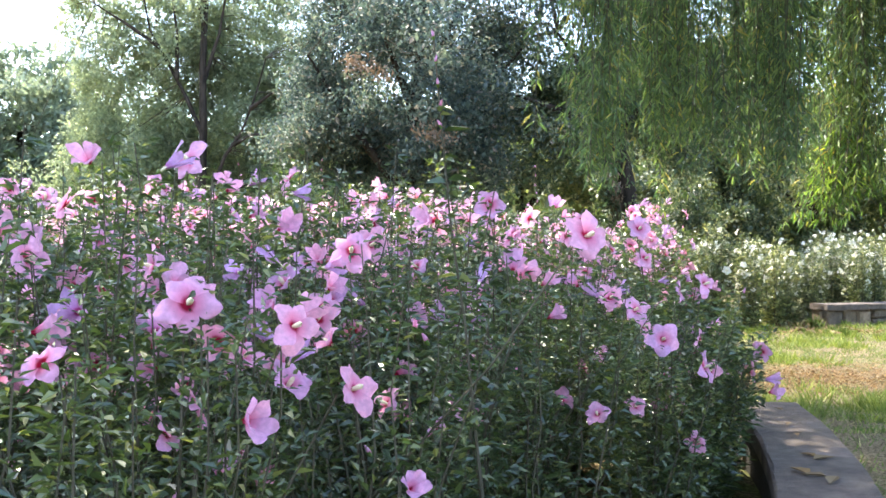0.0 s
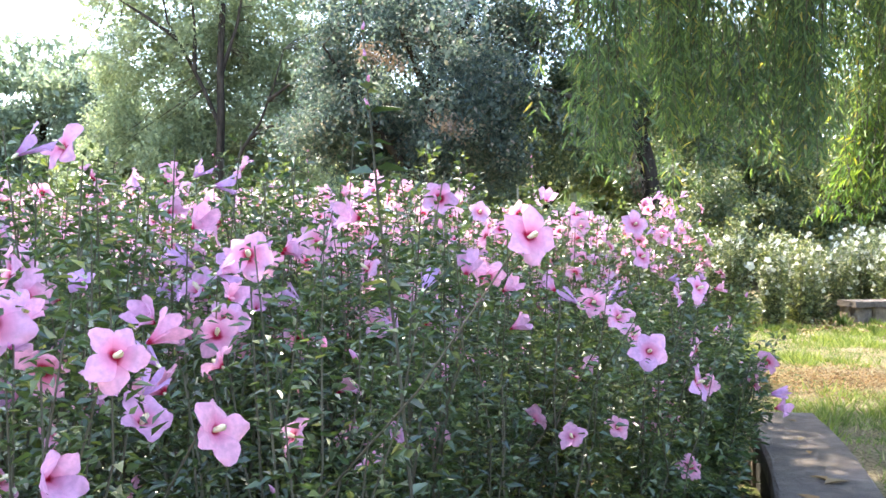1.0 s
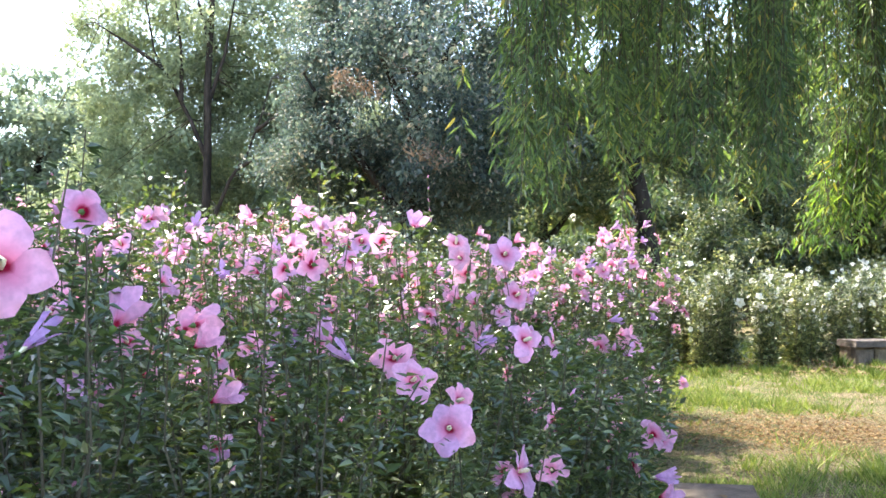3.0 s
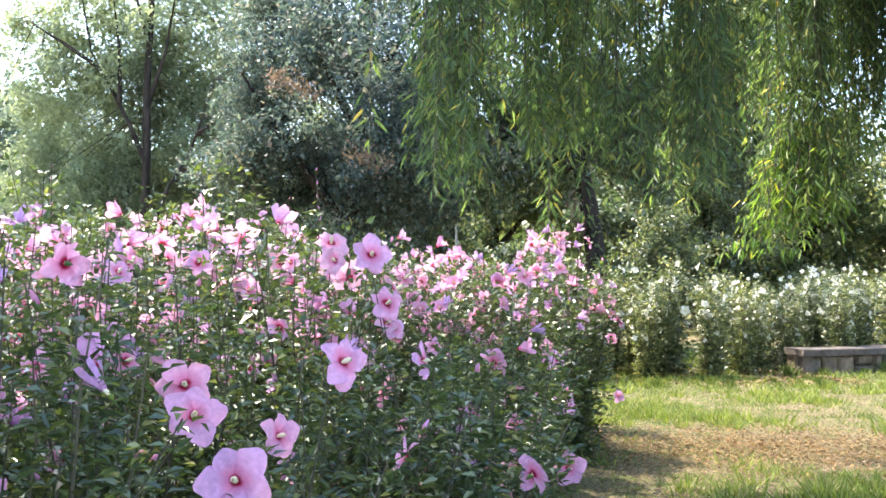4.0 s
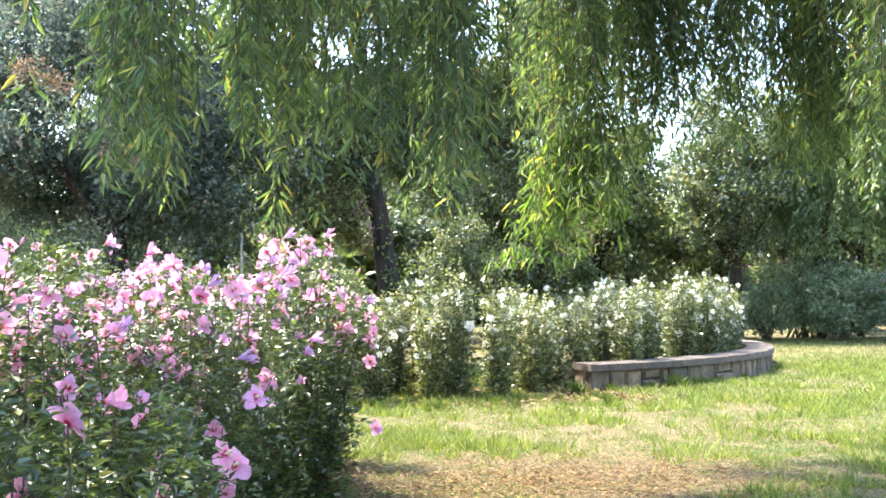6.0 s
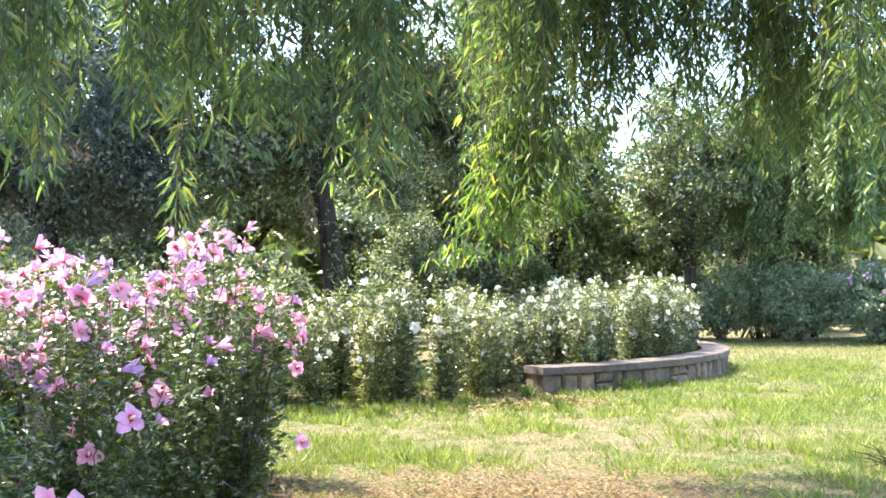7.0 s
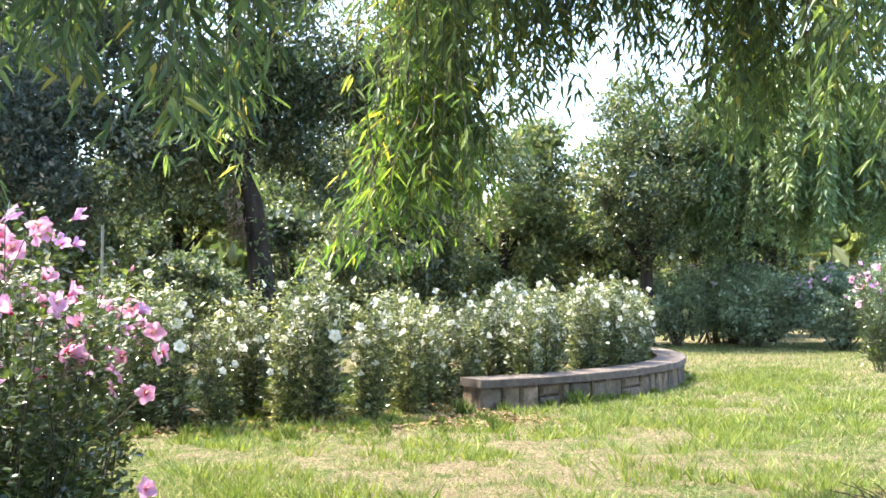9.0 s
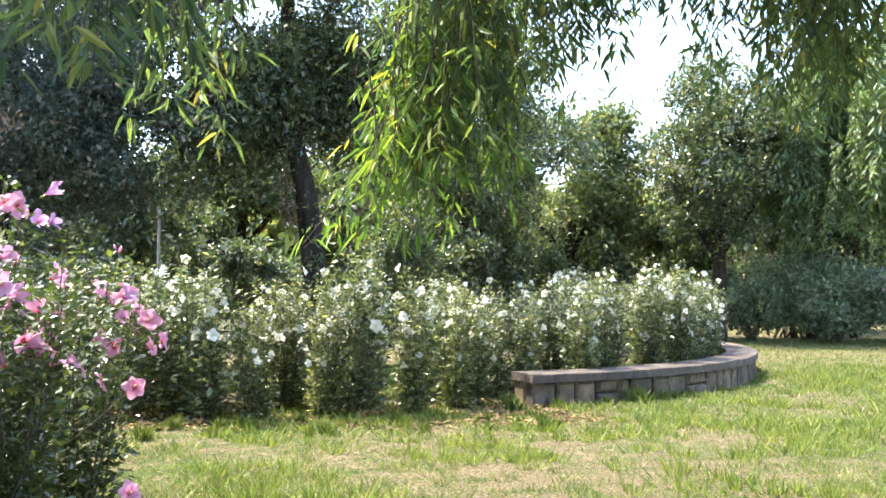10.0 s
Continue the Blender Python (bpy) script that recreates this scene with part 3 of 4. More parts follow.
for x, y, k in ((15.4, 20.5, 1.5), (21.0, 25.0, 1.5)):
    copy_thing(P_ROSE[1], Matrix.Translation((x, y, 0))).scale = (k, k, k)
print("white shrubs", len(spots))


# ---- trees ----
def crown(rng, clumps, per, size, aspect, spread=1.0, droop=0.3, flat=0.75):
    """Leaves scattered in uneven clumps: x, y, z, radius."""
    P = []
    for x, y, z, r in clumps:
        n = int(per * r * r)
        q = unit(rng.normal(0, 1, (n, 3))) * (r * rng.uniform(0, 1, (n, 1)) ** 0.45) * [1, 1, flat]
        P.append(q + [x, y, z])
    P = np.concatenate(P)
    n = len(P)
    D = rng.normal(0, 1, (n, 3)) - [0, 0, droop]
    N = rng.normal(0, 0.6, (n, 3)) + [0, 0, 1]
    L = size * rng.uniform(0.6, 1.4, n)
    return simple_leaves(P, D, N, L, L * aspect)


def clump_cloud(rng, centre, radii, n, size, hollow=0.45):
    """Clump centres filling the outer part of an ellipsoid unevenly."""
    lobes = max(5, n // 13)
    d = unit(rng.normal(0, 1, (lobes, 3))) * (hollow + (1 - hollow) * rng.uniform(0, 1, (lobes, 1)) ** 0.6)
    heart = np.asarray(centre) + d * radii * 0.82
    pick = rng.integers(0, lobes, n)
    c = heart[pick] + rng.normal(0, 1, (n, 3)) * np.asarray(radii) * 0.15
    return np.concatenate([c, size * rng.uniform(0.35, 1.3, (n, 1))], 1)


def spray_cloud(rng, centre, radii, n, size):
    """Small sprays spread loosely through the whole of an open crown."""
    c = np.asarray(centre) + unit(rng.normal(0, 1, (n, 3))) * rng.uniform(0, 1, (n, 1)) ** 0.42 * radii
    return np.concatenate([c, size * rng.uniform(0.5, 1.25, (n, 1))], 1)


def make_tree(name, label, trunk, girth, limbs, clumps, per, leaf, aspect, leaf_mat, seed, droop=0.3, twigs=40, inside=0.12):
    """trunk, limbs: lines of points; girth: radius at the foot."""
    rng = np.random.default_rng(seed)
    root = thing(name, label, "tree", at=tuple(trunk[0]))
    o = np.asarray(trunk[0], float)
    t = np.asarray(trunk, float) - o
    v, f = tube(np.vstack([t[:1] - [0, 0, 0.15], t]), np.linspace(girth * 1.15, girth * 0.45, len(t) + 1), 10)
    part("trunk", mesh_of("trunk", v, f, M_BARK, smooth=True), root, "dark furrowed trunk")
    cl = np.asarray(clumps, float) - [*o, 0]
    ends = [t[-1]]
    for line in limbs:
        p = np.asarray(line, float) - o
        v, f = tube(p, np.linspace(girth * 0.55, girth * 0.12, len(p)), 7)
        part("limb", mesh_of("limb", v, f, M_BARK, smooth=True), root)
        k = np.linspace(0.25, 1, 9) * (len(p) - 1)
        ends += [np.array([np.interp(q, np.arange(len(p)), p[:, c]) for c in range(3)]) for q in k]
    ends = np.array(ends)
    tw = []
    for c in cl[rng.permutation(len(cl))[:twigs]]:
        e = ends[np.argmin(np.linalg.norm(ends - c[:3], axis=1))]
        tw.append(tube(bend(e, c[:3], 0.12, rng, 5, 0.06), np.linspace(girth * 0.12, girth * 0.02, 5), 5))
    v, f = joined(tw)
    part("branchwork", mesh_of("branchwork", v, f, M_TWIG, smooth=True), root, "thin spreading branches", "stuff")
    # fine outer leaves over broader leaf masses inside
    inner = cl[rng.permutation(len(cl))[:len(cl) * 2 // 3]] * [1, 1, 1, 0.75]
    v, f = joined([crown(rng, cl, per, leaf, aspect, droop=droop), crown(rng, inner, per * inside * 1.5, leaf * 1.65, 0.55, droop=0.8)])
    part("crown", mesh_of("crown", v, f, leaf_mat), root, kind="stuff")
    return root


# the light, open tree with a second leaning trunk, its leaves paled for haze
rng = np.random.default_rng(901)
make_tree("tree", "light green open-crowned tree, leaves paled for haze, with dark forked trunks", [(-6.9, 28, 0), (-6.82, 28, 2.5), (-6.76, 28, 4.6), (-6.78, 28, 6.4), (-6.7, 28, 8.2), (-6.62, 28, 10.0), (-6.55, 28, 11.5)], 0.13,
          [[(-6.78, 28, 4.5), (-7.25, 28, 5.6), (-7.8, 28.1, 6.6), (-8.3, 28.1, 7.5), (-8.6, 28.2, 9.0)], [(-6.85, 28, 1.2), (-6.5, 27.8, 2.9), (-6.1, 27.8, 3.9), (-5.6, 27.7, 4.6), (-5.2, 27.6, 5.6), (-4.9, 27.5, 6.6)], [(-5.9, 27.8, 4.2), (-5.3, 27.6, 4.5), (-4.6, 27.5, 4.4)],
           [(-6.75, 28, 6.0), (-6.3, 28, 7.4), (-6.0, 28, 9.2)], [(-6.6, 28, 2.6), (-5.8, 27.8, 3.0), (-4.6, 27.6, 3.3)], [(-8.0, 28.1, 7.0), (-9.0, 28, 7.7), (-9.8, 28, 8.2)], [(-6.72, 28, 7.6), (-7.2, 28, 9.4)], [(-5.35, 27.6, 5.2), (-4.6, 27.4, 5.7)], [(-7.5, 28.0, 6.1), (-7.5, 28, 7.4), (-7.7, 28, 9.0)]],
          np.vstack([spray_cloud(rng, (-7.2, 29.4, 7.6), (4.2, 1.7, 4.4), 420, 0.5), spray_cloud(rng, (-5.4, 29.6, 5.4), (2.4, 1.4, 3.0), 130, 0.5), clump_cloud(rng, (-9.6, 29.6, 3.3), (3.1, 1.6, 2.7), 130, 0.7, 0.2), clump_cloud(rng, (-5.2, 30.2, 3.2), (1.8, 1.4, 2.2), 60, 0.6, 0.2), spray_cloud(rng, (-7.0, 30.2, 6.4), (5.0, 1.6, 5.0), 240, 0.6)]), 560, 0.11, 0.5, M_LIGHT_HAZE, 32, twigs=110, inside=0.14)
# the pale tree at the far edge, haze put into its leaf colour
rng = np.random.default_rng(902)
make_tree("tree", "grey-green tree far behind, its leaves paled for haze", [(-17.5, 40, 0), (-17.4, 40, 3), (-17.0, 40, 6)], 0.3, [[(-17.4, 40, 3), (-15.6, 40, 5)], [(-17.4, 40, 3), (-19, 40, 5.5)]],
          spray_cloud(rng, (-17.6, 40, 4.9), (5.4, 3, 4.6), 380, 0.75), 250, 0.22, 0.5, M_PALE_HAZE, 33, inside=0.3)
# the broad dark tree
rng = np.random.default_rng(903)
DARK_TREE = make_tree("tree", "broad dark blue-green tree with dense drooping foliage", [(-0.8, 22.3, 0), (-0.8, 22.3, 2.4), (-0.6, 22.2, 5), (-0.4, 22, 8)], 0.22,
          [[(-0.8, 22.3, 2.4), (-2.0, 22.3, 4), (-3.0, 22, 5.6)], [(-0.8, 22.3, 2.8), (0.6, 22.2, 4.4), (1.8, 22, 5.8)], [(-0.6, 22.2, 5), (0.6, 22.3, 7)], [(-0.7, 22.2, 4.5), (-1.2, 20.0, 5.6)]],
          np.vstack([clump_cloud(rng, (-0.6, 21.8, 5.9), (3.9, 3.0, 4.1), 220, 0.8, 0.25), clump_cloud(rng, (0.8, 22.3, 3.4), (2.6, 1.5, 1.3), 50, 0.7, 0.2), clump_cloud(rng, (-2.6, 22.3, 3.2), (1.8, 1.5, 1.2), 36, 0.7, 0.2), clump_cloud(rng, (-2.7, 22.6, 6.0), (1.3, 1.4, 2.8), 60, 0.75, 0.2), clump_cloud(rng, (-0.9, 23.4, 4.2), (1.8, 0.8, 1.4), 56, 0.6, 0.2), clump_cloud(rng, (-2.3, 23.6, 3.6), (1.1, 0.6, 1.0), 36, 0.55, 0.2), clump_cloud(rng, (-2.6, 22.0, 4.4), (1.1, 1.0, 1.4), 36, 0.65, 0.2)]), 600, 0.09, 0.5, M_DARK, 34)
v, f = crown(np.random.default_rng(5), [(-1.55, 18.75, 4.75, 0.42), (-1.2, 18.8, 4.6, 0.3), (-1.75, 18.7, 4.85, 0.25), (-0.3, 18.9, 3.55, 0.36), (0.0, 18.9, 3.4, 0.3)], 900, 0.1, 0.4)
part("withered_foliage", mesh_of("withered_foliage", v - np.array([-0.8, 22.3, 0]), f, M_DEAD), DARK_TREE, "withered brown leaves on a dead bough", "stuff")
# the tree in the middle of the white bed
rng = np.random.default_rng(904)
BED_TREE = make_tree("tree", "small-leaved dark tree rising from the white flower bed", [(4.25, 22.0, 0), (4.22, 22, 1.6), (4.05, 22, 2.9), (3.75, 22, 4.2), (3.7, 22, 6.5)], 0.25,
          [[(3.85, 22, 3.9), (4.6, 22.2, 4.7), (5.5, 22.3, 5.4)], [(3.9, 22, 3.6), (2.6, 21.6, 4.3), (1.6, 21.3, 4.6)], [(3.75, 22, 4.4), (4.4, 22, 6)], [(4.6, 22.2, 4.7), (5.8, 22.4, 5.5), (7.0, 22.7, 6.4)], [(3.75, 22, 4.4), (2.6, 22.5, 6.2)]],
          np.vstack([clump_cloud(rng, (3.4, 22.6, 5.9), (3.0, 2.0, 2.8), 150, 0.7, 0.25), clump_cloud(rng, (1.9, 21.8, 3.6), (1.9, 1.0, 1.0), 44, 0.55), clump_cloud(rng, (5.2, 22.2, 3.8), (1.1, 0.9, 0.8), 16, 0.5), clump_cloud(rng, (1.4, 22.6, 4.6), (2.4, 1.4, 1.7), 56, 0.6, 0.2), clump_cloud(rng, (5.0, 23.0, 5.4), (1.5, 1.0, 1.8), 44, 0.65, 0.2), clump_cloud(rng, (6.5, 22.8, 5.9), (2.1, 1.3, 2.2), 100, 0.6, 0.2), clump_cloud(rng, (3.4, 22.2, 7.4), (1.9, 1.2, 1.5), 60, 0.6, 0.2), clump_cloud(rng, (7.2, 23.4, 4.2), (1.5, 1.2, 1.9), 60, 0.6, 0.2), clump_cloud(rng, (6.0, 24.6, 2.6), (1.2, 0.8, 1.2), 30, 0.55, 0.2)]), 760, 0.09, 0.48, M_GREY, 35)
# bunch of brown leaves added in place of the trunk's sunlit orange scar
v, f = crown(np.random.default_rng(6), [(3.7, 21.6, 2.95, 0.18), (3.76, 21.55, 2.7, 0.2), (3.8, 21.6, 2.45, 0.14), (3.68, 21.6, 3.2, 0.12)], 1500, 0.11, 0.35, droop=1.2)
part("withered_foliage", mesh_of("withered_foliage", v - np.array([4.25, 22.0, 0]), f, M_DEAD), BED_TREE, "withered brown leaves standing in for a sunlit orange trunk scar", "stuff")
# a thin vine climbing its trunk
vr = np.random.default_rng(8)
k = vr.uniform(0, 1, 90)
P = np.stack([4.22 - 0.06 * k + vr.normal(0, 0.09, 90), 21.72 + vr.normal(0, 0.03, 90), 0.9 + 2.0 * k], 1) - np.array([4.25, 22.0, 0])
L = vr.uniform(0.07, 0.13, 90)
v, f = leaves(P, vr.normal(0, 1, (90, 3)) - [0, 0.8, 0.3], vr.normal(0, 0.4, (90, 3)) + [0, -0.6, 0.8], L, L * 0.6)
part("climbing_vine", mesh_of("climbing_vine", v, f, M_OLIVE), BED_TREE, "thin leafy vine climbing the trunk", "stuff")
# trees behind on the far side
rng = np.random.default_rng(905)
make_tree("tree", "round dark green tree behind the garden", [(15.4, 30, 0), (15.4, 30, 2.2), (15.5, 30, 4)], 0.24, [[(15.4, 30, 2.2), (14.2, 30, 3.8)], [(15.4, 30, 2.3), (16.8, 30, 4.2)]],
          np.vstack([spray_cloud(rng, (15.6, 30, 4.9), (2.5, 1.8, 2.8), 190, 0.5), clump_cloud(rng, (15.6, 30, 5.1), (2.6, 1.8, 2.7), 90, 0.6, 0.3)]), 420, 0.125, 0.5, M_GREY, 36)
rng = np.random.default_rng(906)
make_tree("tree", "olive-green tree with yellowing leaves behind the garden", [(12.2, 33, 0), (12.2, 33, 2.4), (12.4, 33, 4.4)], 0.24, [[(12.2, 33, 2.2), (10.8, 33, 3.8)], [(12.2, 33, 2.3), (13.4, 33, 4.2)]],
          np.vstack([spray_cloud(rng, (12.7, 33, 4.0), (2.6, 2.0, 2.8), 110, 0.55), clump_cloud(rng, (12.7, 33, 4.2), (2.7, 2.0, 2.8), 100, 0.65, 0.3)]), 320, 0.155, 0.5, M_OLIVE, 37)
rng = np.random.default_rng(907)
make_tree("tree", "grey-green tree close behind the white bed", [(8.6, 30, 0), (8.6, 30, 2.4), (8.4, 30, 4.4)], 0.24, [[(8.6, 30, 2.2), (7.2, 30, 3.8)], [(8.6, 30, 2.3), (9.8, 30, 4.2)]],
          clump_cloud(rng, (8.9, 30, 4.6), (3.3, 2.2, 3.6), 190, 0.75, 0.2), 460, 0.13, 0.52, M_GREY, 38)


for x, y, r, mat_, seed in ((-11.5, 41, 3.2, M_OLIVE, 301), (-3.0, 38, 4.0, M_GREY, 302), (2.8, 37, 4.2, M_OLIVE, 303), (7.6, 40, 3.6, M_GREY, 304), (23.5, 37, 4.0, M_OLIVE, 305)):
    rng = np.random.default_rng(seed)
    make_tree("tree", "broad green tree in the belt behind the garden", [(x, y, 0), (x, y, 2.5), (x + 0.2, y, 5)], 0.25, [[(x, y, 2.4), (x - 1.6, y, 4.4)], [(x, y, 2.4), (x + 1.6, y, 4.4)]],
              clump_cloud(rng, (x, y, 4.4), (r, 2.4, 3.4), 110, 1.0, 0.15), 240, 0.2, 0.55, mat_, seed)


# ---- undergrowth and hedge ----
def mound(name, label, category, group, radii, n, per, leaf, mat, seed, kit=None, flowers=0):
    rng = np.random.default_rng(seed)
    root = thing(name, label, category, group)
    rx, ry, h = radii
    cl = clump_cloud(rng, (0, 0, h * 0.52), (rx, ry, h * 0.42), n, 0.34, 0.4)
    if flowers:
        d = unit(rng.normal(0, 1, (n * 2, 3)))
        extra = d * [rx * 0.85, ry * 0.85, h * 0.42] * rng.uniform(0.5, 1, (n * 2, 1)) ** 0.4 + [0, 0, h * 0.52]
        cl = np.vstack([cl, np.concatenate([extra, rng.uniform(0.2, 0.4, (n * 2, 1))], 1)])
    v, f = joined([tube(bend((rng.normal(0, 0.12), rng.normal(0, 0.12), -0.05), c[:3], 0.0, rng, 4), np.linspace(0.022, 0.006, 4), 5) for c in cl[:18]])
    part("branchwork", mesh_of("branchwork", v, f, M_TWIG), root, kind="stuff")
    v, f = crown(rng, cl, per, leaf, 0.6)
    v[:, 2] = np.maximum(v[:, 2], 0.03)
    part("foliage", mesh_of("foliage", v, f, mat), root, kind="stuff")
    for _ in range(flowers):
        d = unit(np.array([rng.normal() - 0.4, rng.normal() - 1.2, abs(rng.normal()) + 0.3]))
        p = d * [rx, ry, h * 0.45] * 1.05 + [0, 0, h * 0.55]
        part("flower", kit["open"][rng.integers(0, 4)], root, place=Matrix.Translation(p) @ facing(d, 0))
    return root


UNDER = [mound("bush", "dark green wild bush growing under the trees", "bush", "bushes under the trees", (1.3, 1.0, 2.1 + 0.3 * i), 60, 900, 0.11, m, 200 + i) for i, m in enumerate((M_GREY, M_OLIVE, M_GREY))]
spots = [(-10.5, 30, 0.9, 1), (-9.0, 31.5, 0.9, 0), (-4.2, 31.2, 1.1, 2), (-3.0, 24.0, 0.9, 0), (-1.7, 24.5, 1.1, 1), (0.0, 26.5, 1.0, 0), (3.0, 27.5, 1.0, 2), (-2.4, 20.2, 0.85, 1), (-0.2, 19.6, 0.8, 0), (1.6, 20.0, 0.7, 0), (-0.6, 27.0, 1.5, 0), (-2.0, 28.2, 1.6, 1), (1.0, 28.0, 1.5, 2), (6.2, 28.5, 1.1, 0), (8.2, 28.4, 1.1, 2), (10.4, 30.5, 1.1, 1), (12.6, 31.5, 1.1, 0), (-12, 32, 1.0, 2), (-15.5, 34, 1.0, 2)]
spots += [(-20 + 2.4 * k + rng.uniform(-0.4, 0.4), 33 + rng.uniform(-1, 1), rng.uniform(1.3, 1.7), int(rng.integers(0, 3))) for k in range(18)]
scatter(UNDER, spots, rng)
HEDGE = [mound("flowering_hedge_bush", "dark rounded hedge bush dotted with lilac flowers", "bush", "hedge bushes by the lawn", (1.5, 1.2, 2.4), 64, 560, 0.12, M_HEDGE, 220 + i, KIT_LILAC, 46) for i in range(2)]
scatter(HEDGE, [(16.6, 30.5, 1.0, 0), (18.3, 29.2, 0.95, 1), (19.6, 27.4, 1.0, 0), (20.5, 25.6, 1.05, 1), (18.9, 31.5, 1.1, 0)], rng)


# ---- willows ----
def strand(rng, x, y, z0, z1, sway, leaf, step):
    """One hanging switch with narrow leaves, from z0 down to z1."""
    n = 5
    s = np.linspace(0, 1, n)
    line = np.stack([x + sway[0] * s * s + rng.normal(0, 0.012, n), y + sway[1] * s * s + rng.normal(0, 0.012, n), z0 + (z1 - z0) * s], 1)
    m = max(6, int((z0 - z1) / step))
    k = rng.uniform(0, 1, m) * (n - 1.001)
    i = k.astype(int)
    P = line[i] + (line[i + 1] - line[i]) * (k - i)[:, None]
    a = rng.uniform(0, 2 * math.pi, m)
    P = P + np.stack([np.cos(a), np.sin(a), 0 * a], 1) * rng.uniform(0, 0.05, (m, 1))
    D = np.stack([np.cos(a) * 0.75, np.sin(a) * 0.75, -rng.uniform(0.25, 1.25, m)], 1)
    N = np.stack([np.cos(a), np.sin(a), np.full(m, 0.5)], 1) + rng.normal(0, 0.5, (m, 3))
    L = leaf * rng.uniform(0.6, 1.25, m)
    return tube(line, np.linspace(0.005, 0.0015, n), 3), (P, D, N, L)


def make_willow(label, trunk, girth, limbs, curtains, leaf, step, mat, seed, width=0.17):
    """curtains: x, y, half width in x, in y, lowest z, highest z, how many switches, and how far their feet swing in x."""
    rng = np.random.default_rng(seed)
    root = thing("willow_tree", label, "tree", at=tuple(trunk[0]))
    o = np.asarray(trunk[0], float)
    t = np.asarray(trunk, float) - o
    v, f = tube(np.vstack([t[:1] - [0, 0, 0.15], t]), np.linspace(girth * 1.2, girth * 0.6, len(t) + 1), 12)
    part("trunk", mesh_of("trunk", v, f, M_BARK, smooth=True), root, "stout furrowed trunk")
    for line in limbs:
        p = np.asarray(line, float) - o
        v, f = tube(p, np.linspace(girth * 0.5, 0.03, len(p)), 8)
        part("limb", mesh_of("limb", v, f, M_BARK, smooth=True), root)
    for x, y, rx, ry, zb, zt, n, *swing in curtains:
        n = round(n * 0.8) if zb < 3 else n
        size, gap = (leaf, step) if zb < 3 else (leaf * 1.6, step * 1.2) if zb < 4.4 else (leaf * 2.4, step * 2.6)
        tubes, ls = [], []
        for q in range(n):
            if q % 6 == 0:
                u, w = rng.uniform(-1, 1), rng.uniform(-1, 1)
                foot = zb + abs(rng.normal(0, 0.35 if n > 15 else 0.08)) + 0.25 * max(0, abs(u) - 0.5)
            sx, sy = x + rx * u + rng.normal(0, 0.07), y + ry * w + rng.normal(0, 0.07)
            low = foot + abs(rng.normal(0, 0.16))
            tb, lf = strand(rng, sx, sy, zt + rng.uniform(-0.3, 0.3), low, rng.normal(0, 0.12, 2) + [swing[0] if swing else 0, 0], size, gap)
            tubes.append(tb)
            ls.append(lf)
        P, D, N, L = (np.concatenate([q[i] for q in ls]) for i in range(4))
        # low swinging sprays take the copy with sunlight in its colour
        tone = M_WILSUN if swing and mat is M_WIL else mat
        tv, tf = joined(tubes)
        lv, lf = leaves(P, D, N, L, L * width, "lance", 0.12, 0.15) if leaf < 0.15 and zb < 3 else simple_leaves(P, D, N, L, L * width)
        V = np.concatenate([tv, lv]) - o
        F = np.concatenate([tf, lf + len(tv)])
        part("hanging_foliage", mesh_of("hanging_foliage", V, F, [M_TWIG, tone], [0] * len(tf) + [1] * len(lf)), root, kind="stuff")
    return root


NEAR = [
    (1.35, 8.05, 0.38, 0.3, 1.66, 4.6, 60), (1.85, 8.3, 0.27, 0.35, 1.58, 4.8, 50), (2.6, 8.25, 0.4, 0.4, 1.75, 4.8, 48),
    (3.15, 8.9, 0.3, 0.35, 2.2, 4.8, 50), (2.95, 9.4, 0.12, 0.12, 1.86, 4.8, 14),
    (3.92, 9.8, 0.1, 0.12, 1.38, 2.3, 14, -0.36), (3.95, 9.8, 0.1, 0.15, 1.48, 2.3, 20, -0.2), (4.0, 9.8, 0.1, 0.15, 1.6, 2.5, 18, -0.1), (4.0, 9.75, 0.17, 0.25, 1.62, 4.8, 40), (3.86, 9.7, 0.05, 0.06, 1.44, 2.3, 9, 0.0), (4.15, 9.9, 0.18, 0.25, 1.72, 4.8, 34), (4.2, 9.85, 0.06, 0.06, 1.46, 2.3, 12, 0.0), (4.42, 10.0, 0.14, 0.25, 1.95, 4.8, 24), (4.3, 11.0, 0.3, 0.3, 2.15, 5.0, 48), (1.6, 8.95, 0.22, 0.2, 2.3, 4.8, 28), (4.68, 10.1, 0.16, 0.25, 2.2, 4.8, 46),
    (2.42, 7.8, 0.3, 0.2, 1.72, 4.6, 14), (2.2, 9.0, 0.4, 0.3, 1.98, 4.8, 26), (4.9, 10.4, 0.4, 0.4, 2.6, 5.0, 84), (5.15, 9.6, 0.35, 0.35, 2.5, 5.0, 50), (5.45, 9.8, 0.3, 0.3, 2.5, 5.0, 36), (4.6, 11.2, 0.5, 0.4, 3.0, 5.2, 38), (5.2, 11.0, 0.4, 0.3, 2.85, 5.0, 42), (5.95, 11.0, 0.4, 0.3, 2.85, 5.0, 30), (5.8, 9.6, 0.24, 0.3, 2.1, 5.0, 60), (6.1, 10.4, 0.35, 0.3, 1.9, 5.0, 54),
    (5.55, 8.4, 0.28, 0.3, 1.75, 4.8, 34), (6.2, 9.4, 0.35, 0.4, 1.9, 5.0, 56), (6.9, 9.6, 0.4, 0.5, 1.9, 5.0, 48), (7.5, 10.4, 0.5, 0.5, 2.0, 5.0, 44), (5.9, 8.9, 0.35, 0.3, 2.2, 5.0, 40),
]
